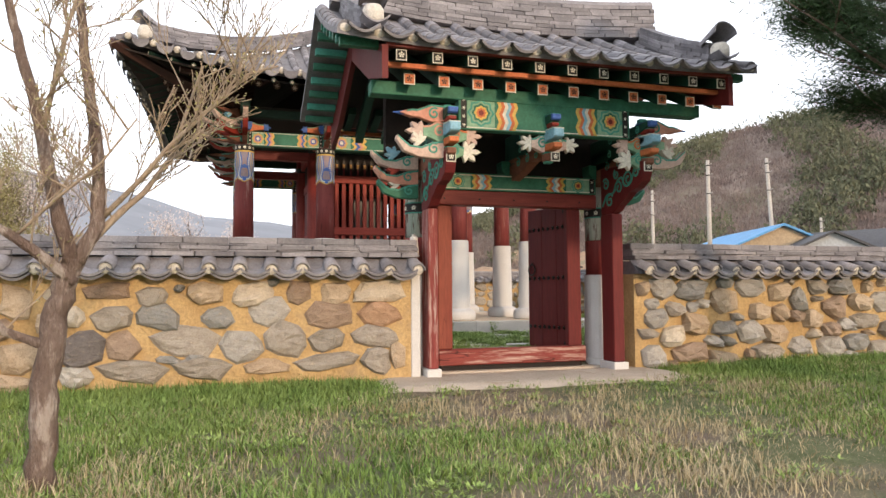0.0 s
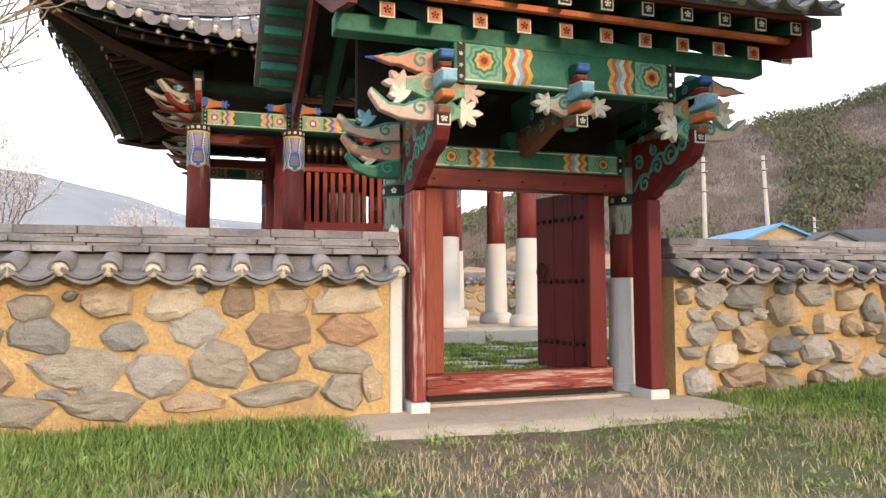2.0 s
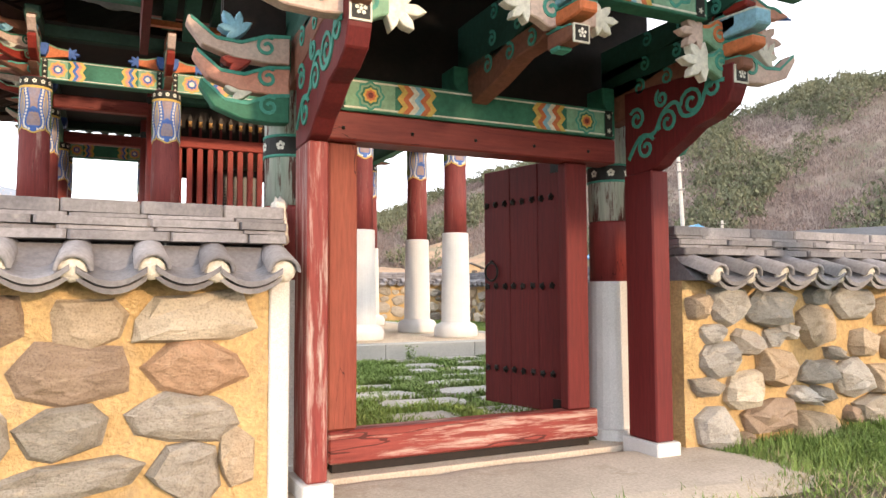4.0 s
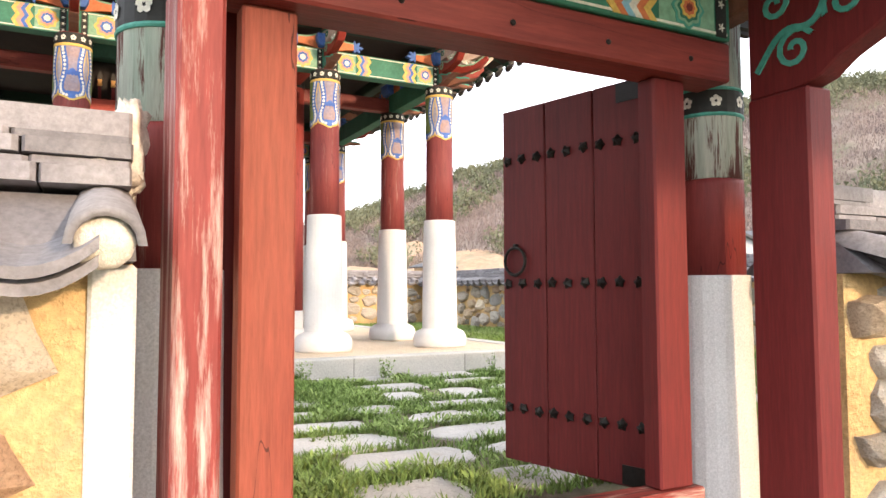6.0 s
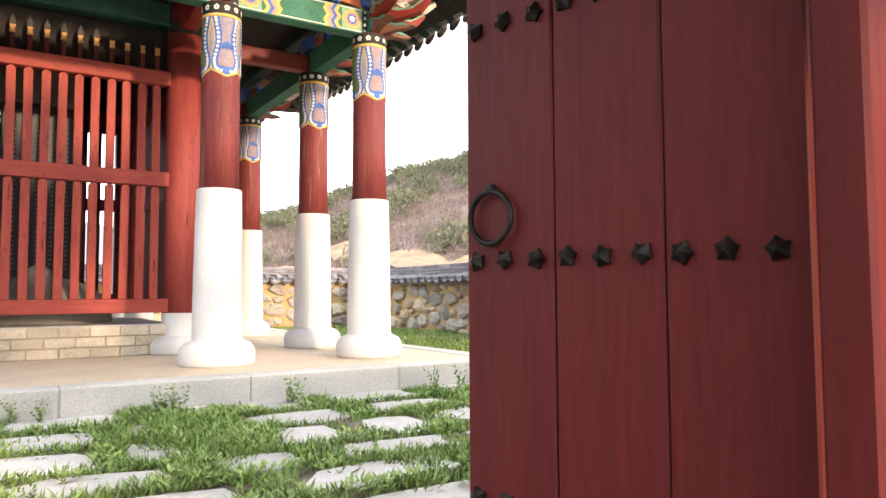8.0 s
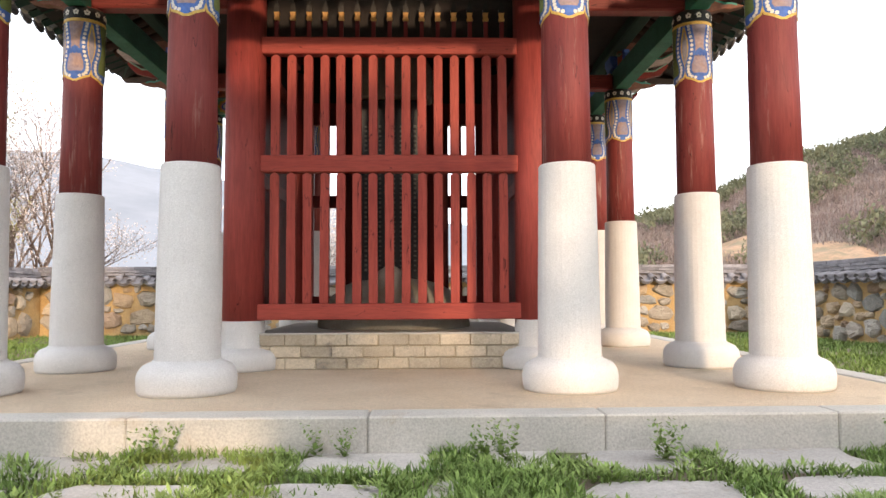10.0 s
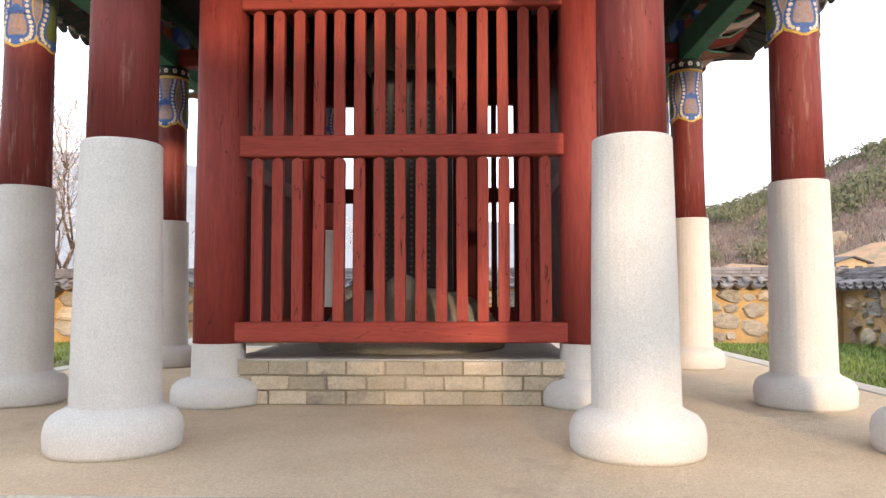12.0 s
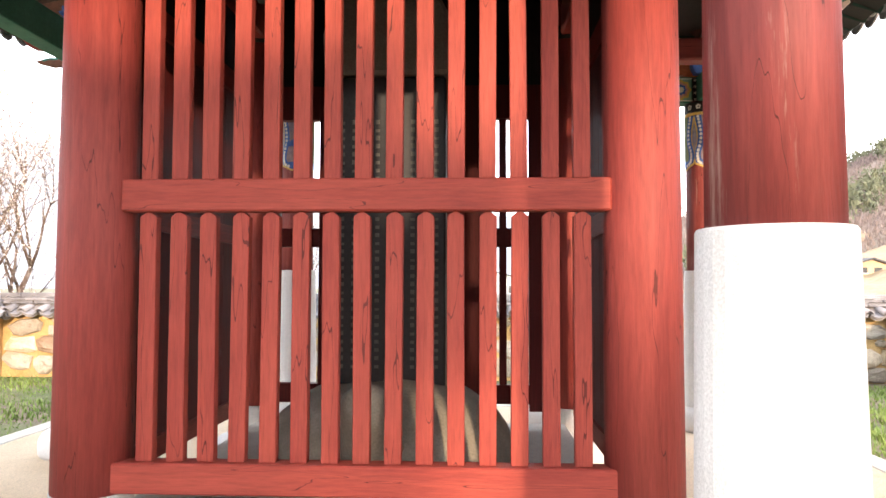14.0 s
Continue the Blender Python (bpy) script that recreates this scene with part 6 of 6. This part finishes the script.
def front_tree():
    rnd = random.Random(5)
    t = thing("young_tree", (-1.09, 4.93, 0.1), "slender bare tree with opening leaf buds outside the wall", "tree")

    def limb(name, pts, r0, r1, material, label=""):
        """A knotty limb through a few bends; gives the points along it."""
        fine = []
        for a, c in zip(pts, pts[1:]):
            for k in range(4):
                p = Vector(a).lerp(Vector(c), k / 4)
                fine.append(p + Vector((rnd.uniform(-1, 1), rnd.uniform(-1, 1), 0)) * r1 * 0.22)
        fine.append(Vector(pts[-1]))
        n = len(fine) - 1
        b = bm_tube(fine, [(r0 + (r1 - r0) * i / n) * rnd.uniform(0.95, 1.06) for i in range(n + 1)], 10)
        part(name, b, material, t, label, smooth=True)
        return fine
    limb("trunk", [(0, 0, -0.12), (0.0, 0.02, 0.25), (0.02, 0, 0.65), (0.05, 0.02, 1.0), (0.1, 0.02, 1.24), (0.16, 0, 1.44)], 0.088, 0.066, BARK, "grey-brown scaly trunk")
    limbs = [([(0.15, 0, 1.40), (0.06, -.02, 1.73), (0.0, -.05, 2.02), (-.06, -.03, 2.32), (-.16, 0, 2.68), (-.23, .02, 2.95), (-.3, .02, 3.3)], 0.05, 0.022),
             ([(0.17, 0, 1.40), (0.29, .03, 1.64), (0.28, .06, 1.98), (0.24, .05, 2.37), (0.17, .08, 2.81), (0.14, .08, 3.2)], 0.05, 0.026),
             ([(-.02, -.05, 2.23), (0.06, -.1, 2.58), (0.12, -.14, 2.85), (0.2, -.2, 3.1)], 0.018, 0.009),
             ([(0.24, .02, 1.52), (0.41, .12, 1.74), (0.54, .16, 1.87), (0.70, .2, 2.12), (0.79, .2, 2.41), (0.9, .2, 2.77)], 0.026, 0.008),
             ([(0.31, .05, 1.69), (0.53, -.1, 1.9), (0.72, -.2, 2.12), (0.98, -.25, 2.39), (1.19, -.3, 2.59), (1.38, -.3, 2.66)], 0.02, 0.006),
             ([(0.17, 0, 1.27), (-.06, -.08, 1.48), (-.25, -.1, 1.61), (-.5, -.2, 1.8)], 0.04, 0.018),
             ([(0.03, 0, 0.88), (-.2, -.05, 0.98), (-.32, -.1, 1.14), (-.5, -.1, 1.5)], 0.032, 0.012),
             ([(-.16, -.05, 1.55), (0.1, -.2, 1.78), (0.35, -.3, 1.98), (0.55, -.35, 2.25)], 0.012, 0.005)]
    tips = []
    for k, (pts, r0, r1) in enumerate(limbs):
        fine = limb("limb", pts, r0, r1, BARK if r0 > 0.03 else TWIG)
        b = bmesh.new()
        d0 = (Vector(pts[-1]) - Vector(pts[0])).normalized()
        for p in fine[4::4] if r0 > 0.03 else fine[3::2]:
            d = (d0 * 0.5 + Vector((rnd.uniform(-1, 1), rnd.uniform(-1, 1), rnd.uniform(-0.1, 0.9)))).normalized()
            grow(b, p.copy(), d, 0.007, rnd.uniform(0.22, 0.42), 2, rnd, tips, 0.7, 0.9)
        part("twigs", b, TWIG, t)
    leaf_cloud("buds", tips[::2], 1, 0.016, 0.02, BUD, t, rnd, "small yellow-green opening leaves")


front_tree()
make_tree("blossom_tree", (-7.6, 31.0, 0.3), (((0.05, 0, 1), 0.16, 3.0), ((0.5, 0.1, 1), 0.1, 2.7), ((-0.5, -.2, 1), 0.1, 2.7), ((0.1, -0.4, 1), 0.09, 2.6)), 7, 4, "pale tree in bud and blossom beyond the wall", "tree", BLOSSOM, 2, 0.04, 0.2)
make_tree("blossom_tree", (-1.5, 40, 0.3), (((0, 0, 1), 0.14, 2.2), ((0.6, 0, 1), 0.09, 2.0)), 8, 3, "pink blossoming tree beyond the rear wall", "tree", BLOSSOM, 8, 0.06, 0.2)
make_tree("blossom_tree", (-6.5, 12.5, 0.3), (((0, 0, 1), 0.12, 2.1), ((-0.6, 0.2, 1), 0.09, 2.0)), 9, 3, "pink blossoming tree beyond the wall", "tree", BLOSSOM, 10, 0.045, 0.2)
make_tree("budding_tree", (-8.6, 28.0, 0.3), (((0.1, 0, 1), 0.12, 2.6), ((0.5, 0, 1), 0.08, 2.4), ((-0.2, -0.5, 1), 0.08, 2.2)), 10, 4, "thin tree with fresh yellow-green leaves beyond the wall", "tree", BUD, 7, 0.045, 0.2)
make_tree("bare_tree", (14.5, 60, 2.0), (((0, 0, 1), 0.3, 4.0), ((0.5, 0, 1), 0.2, 3.5)), 13, 3, "bare grey tree at the foot of the hill", "tree", TWIG, 1, 0.05, 0.2)


def make_pine():
    rnd = random.Random(6)
    t = thing("pine_tree", (7.7, 5.0, 0.25), "old pine with dark needle clumps outside the wall", "tree")
    b = bmesh.new()
    bm_tube([(0, 0, -0.1), (0.1, 0, 1.2), (0.0, -0.1, 2.2), (-0.2, -0.1, 3.2), (-0.4, 0, 4.2)], [0.24, 0.2, 0.17, 0.13, 0.08], 12, b)
    part("trunk", b, BARK, t, smooth=True)
    tips = []
    for d, z, l, x in (((-1, -0.10, 0.06), 2.55, 1.6, -0.1), ((-1, -0.25, 0.22), 2.7, 1.5, -0.15), ((-1, 0.12, 0.25), 2.8, 1.5, -0.2), ((-0.6, -0.7, 0.25), 3.1, 1.3, -0.3), ((0.7, 0.5, 0.3), 3.0, 1.3, -0.2), ((0.6, -0.6, 0.3), 3.2, 1.3, -0.3), ((-0.3, 0.8, 0.3), 3.4, 1.2, -0.35), ((-0.5, 0.1, 0.7), 3.8, 1.0, -0.4), ((-0.9, -0.05, 0.4), 3.2, 1.4, -0.3)):
        b = bmesh.new()
        grow(b, Vector((x, 0, z)), Vector(d).normalized(), 0.05, l, 2, rnd, tips, 0.6, 0.3)
        part("limb", b, BARK, t, smooth=True)
    verts, faces = [], []
    for p in tips:
        for _ in range(230):
            c = p + Vector((rnd.gauss(0, .12), rnd.gauss(0, .12), rnd.gauss(0.03, .08)))
            u = Vector((rnd.uniform(-1, 1), rnd.uniform(-1, 1), rnd.uniform(-.4, 1))).normalized() * rnd.uniform(.06, .11)
            w = u.orthogonal().normalized() * 0.006
            i = len(verts)
            verts += [tuple(c - w), tuple(c + w), tuple(c + u)]
            faces.append((i, i + 1, i + 2))
    cloud("needles", verts, faces, NEEDLE, "", "", "stuff", t)


make_pine()


# ---- paving and grass ----
PAVED = []


def make_paving():
    p = thing("paving", (0, 0, YARD), "irregular grey stone paving overgrown with grass in the yard", "pavement", kind="structure")
    rnd = random.Random(17)
    y = 9.85
    while y < 15.0:
        h = rnd.uniform(0.46, 0.74)
        x = 0.2 + rnd.uniform(0, 0.3)
        while x < 8.6:
            w = rnd.uniform(0.55, 1.15)
            n = 9
            pts = []
            for i in range(n):
                a = 2 * math.pi * i / n
                c, s = math.cos(a), math.sin(a)
                r = 1 / (abs(c) ** 5 + abs(s) ** 5) ** (1 / 5) * rnd.uniform(0.74, 1.08)
                pts.append((w * 0.46 * r * c, h * 0.46 * r * s))
            top = 0.008 + rnd.uniform(0, 0.012)
            b = bm_prism(pts, -0.1, top, "z")
            bmesh.ops.bevel(b, geom=[e for e in b.edges if all(v.co.z > 0 for v in e.verts)], offset=0.006, segments=1, affect="EDGES")
            cx, cy = x + w / 2, y + h / 2 + rnd.uniform(-.04, .04)
            part("paving_stone", b, SLATE, p, loc=Matrix.Translation((cx, cy, 0)) @ Matrix.Rotation(rnd.uniform(-.1, .1), 4, "Z"))
            PAVED.append((cx, cy, w * 0.42, h * 0.40))
            x += w + rnd.uniform(0.02, 0.18)
        y += h + rnd.uniform(0.02, 0.1)


make_paving()


def blades(name, count, seed, area, material, label, height, keep, width=0.006, lean=0.5):
    """Single blades of grass, each a bent tapering strip."""
    rng = np.random.default_rng(seed)
    verts, faces = [], []
    x0, x1, y0, y1 = area
    made, tries = 0, 0
    while made < count and tries < count * 8:
        tries += 1
        x, y = rng.uniform(x0, x1), rng.uniform(y0, y1)
        k = keep(x, y)
        if k <= 0 or rng.random() > k:
            continue
        made += 1
        h = height * (0.45 + 0.9 * rng.random()) * (0.55 + 0.45 * min(1, k))
        a, l = rng.uniform(0, 6.283), lean * rng.random() * h
        z = ground_z(x, y) - 0.01
        wx, wy = width * math.cos(a), width * math.sin(a)
        dx, dy = -math.sin(a) * l, math.cos(a) * l
        i = len(verts)
        verts += [(x - wx, y - wy, z), (x + wx, y + wy, z), (x + wx * .7 + dx * .35, y + wy * .7 + dy * .35, z + h * .6), (x - wx * .7 + dx * .35, y - wy * .7 + dy * .35, z + h * .6), (x + dx, y + dy, z + h)]
        faces += [(i, i + 1, i + 2, i + 3), (i + 3, i + 2, i + 4)]
    cloud(name, verts, faces, material, label, "grass")


def outside_grass(x, y):
    if 1.9 < x < 5.6 and y > 7.95:
        return 0
    n = noise.noise((x * 0.5, y * 0.5, 7)) + 0.7 * noise.noise((x * 1.9, y * 1.9, 3)) + 0.4 * noise.noise((x * 6, y * 6, 3))
    path = math.exp(-((x - (2.9 + 0.22 * (8.0 - y))) / 1.5) ** 2)
    wall = smooth01((y - 5.6) / 2.2)
    near = 1 - smooth01((y - 2.0) / 4.5)
    edge = smooth01((y - 0.2) / 2.2) * smooth01((x + 7) / 3) * smooth01((12 - x) / 3)
    return edge * min(1.0, max(0.0, 0.55 + 0.8 * n + 0.4 * wall - 0.95 * path - 0.35 * near * smooth01((x - 0.5) / 2)))


def outside_straw(x, y):
    if 1.9 < x < 5.6 and y > 7.95:
        return 0
    n = noise.noise((x * 0.8, y * 0.8, 17)) + 0.5 * noise.noise((x * 4, y * 4, 17))
    return max(0.0, 0.35 + 0.7 * n - 0.3 * smooth01((y - 5.5) / 2))


def yard_grass(x, y):
    if -1.0 < x < 8.42 and y > 15.06:
        return 0
    n = noise.noise((x * 1.0, y * 1.3, 27)) + 0.5 * noise.noise((x * 3.5, y * 3.5, 7))
    for cx, cy, w, h in PAVED:
        if abs(x - cx) < w * 0.93 and abs(y - cy) < h * 0.93:
            return max(0.0, min(1.0, 2.5 * (n - 0.14))) if n > 0.14 else 0
    return min(1.0, max(0.0, 0.6 + 0.8 * n))


def strip(x, y):
    return 0.55 + 0.6 * noise.noise((x * .7, y * .7, 1))


def leafy_mat(name, clumps, seed, area, material, label, keep, reach, size, height, per=34):
    """Low broad-leaved plants in clumps, each leaf a small folded blade."""
    rng = random.Random(seed)
    verts, faces = [], []
    x0, x1, y0, y1 = area
    while clumps > 0:
        cx, cy = rng.uniform(x0, x1), rng.uniform(y0, y1)
        clumps -= 1
        if rng.random() > keep(cx, cy):
            continue
        big = rng.uniform(0.5, 1.4)
        z0 = ground_z(cx, cy)
        for _ in range(int(per * big)):
            a, f = rng.uniform(0, 6.283), math.sqrt(rng.random())
            px, py = cx + reach * big * f * math.cos(a), cy + reach * big * f * math.sin(a)
            c = Vector((px, py, z0 + height * big * (1.1 - f) * rng.uniform(0.4, 1.1)))
            d = Vector((math.cos(a) + rng.uniform(-.6, .6), math.sin(a) + rng.uniform(-.6, .6), rng.uniform(0.1, 1.0))).normalized() * size * rng.uniform(0.6, 1.4)
            o = d.cross(Vector((0, 0, 1))).normalized() * d.length * 0.13
            i = len(verts)
            verts += [tuple(c), tuple(c + d * 0.55 + o), tuple(c + d), tuple(c + d * 0.55 - o)]
            faces.append((i, i + 1, i + 2, i + 3))
    cloud(name, verts, faces, material, label, "weeds")


def path_cover(x, y):
    if 1.9 < x < 5.6 and y > 7.8:
        return 0
    n = noise.noise((x * 0.9, y * 0.9, 31)) + 0.5 * noise.noise((x * 3, y * 3, 31))
    return min(1.0, max(0.0, 0.25 + 0.9 * n + 0.35 * smooth01((y - 6.5) / 1.5)))


def path_litter(x, y):
    if 1.9 < x < 5.6 and y > 7.8:
        return 0.05
    return 0.35 + 0.65 * math.exp(-((x - (2.9 + 0.22 * (8.0 - y))) / 1.8) ** 2)


leafy_mat("low_weeds", 2600, 61, (-4, 10, 1.5, 8.7), HERB, "low broad-leaved weeds among the grass and bare earth", path_cover, 0.10, 0.045, 0.05)
leafy_mat("yard_weeds", 2300, 62, (0.4, 8.4, 9.9, 15.05), HERB, "tufts of broad green weeds between the paving stones", yard_grass, 0.10, 0.060, 0.06, 34)
blades("fallen_straw", 30000, 9, (-3, 9, 1.0, 8.6), STRAW, "dead grass lying on the bare earth", 0.022, path_litter, 0.003, 3.5)
blades("grass", 125000, 1, (-7, 12, 0.3, 8.78), GRASS, "fresh green spring grass outside the wall", 0.085, outside_grass, 0.005, 1.3)
blades("tall_grass", 6000, 8, (-4, 11, 7.9, 8.76), GRASS, "taller grass along the foot of the wall", 0.13, outside_grass, 0.006, 0.9)
blades("dry_grass", 48000, 2, (-6, 9, 0.8, 8.6), STRAW, "straw-coloured dry grass among the green", 0.11, outside_straw, 0.004, 1.6)
blades("yard_grass", 60000, 3, (0.3, 8.8, 9.8, 15.1), GRASS, "grass growing between the paving stones", 0.085, yard_grass, 0.007, 1.5)
blades("side_grass", 24000, 4, (8.5, 13.0, 12.0, 28.6), GRASS, "grass strip beside the platform", 0.10, strip, 0.012, 1.0)
blades("side_grass", 14000, 5, (-5.8, -1.1, 14.0, 28.8), GRASS, "grass strip beside the platform", 0.10, strip, 0.012, 1.0)


def make_weed(at, seed, h):
    """A leafy weed: upright stalks set with pointed leaves."""
    rnd = random.Random(seed)
    w = thing("weed", at, "bright green leafy weed by the platform kerb", "weed", "weeds in the yard")
    verts, faces = [], []
    for _ in range(rnd.randint(5, 8)):
        a, k = rnd.uniform(0, 6.283), rnd.uniform(0.1, 0.6) * h
        for j in range(12):
            f = (j + 1) / 12
            c = Vector((math.cos(a) * k * f, math.sin(a) * k * f, h * f * rnd.uniform(0.85, 1.0)))
            d = Vector((rnd.uniform(-1, 1), rnd.uniform(-1, 1), rnd.uniform(0, 0.7))).normalized() * h * 0.22 * (1.15 - 0.6 * f)
            s = d.cross(Vector((0, 0, 1))).normalized() * d.length * 0.28
            i = len(verts)
            verts += [tuple(c), tuple(c + d * 0.5 + s), tuple(c + d), tuple(c + d * 0.5 - s)]
            faces.append((i, i + 1, i + 2, i + 3))
    cloud("leaves", verts, faces, GRASS, "", "", "stuff", w)


rw = random.Random(40)
for k in range(46):
    x, y = (rw.uniform(1.5, 8.2), rw.uniform(14.75, 15.03)) if k < 18 else (rw.uniform(2.0, 7.5), rw.uniform(10.6, 14.7))
    make_weed((x, y, YARD), k, rw.uniform(0.12, 0.28) if k < 18 else rw.uniform(0.08, 0.16))
for k in range(14):
    x, y = rw.uniform(-3, 8), rw.uniform(4.0, 8.4)
    if not 1.7 < x < 5.9:
        make_weed((x, y, ground_z(x, y)), 90 + k, rw.uniform(0.1, 0.2))
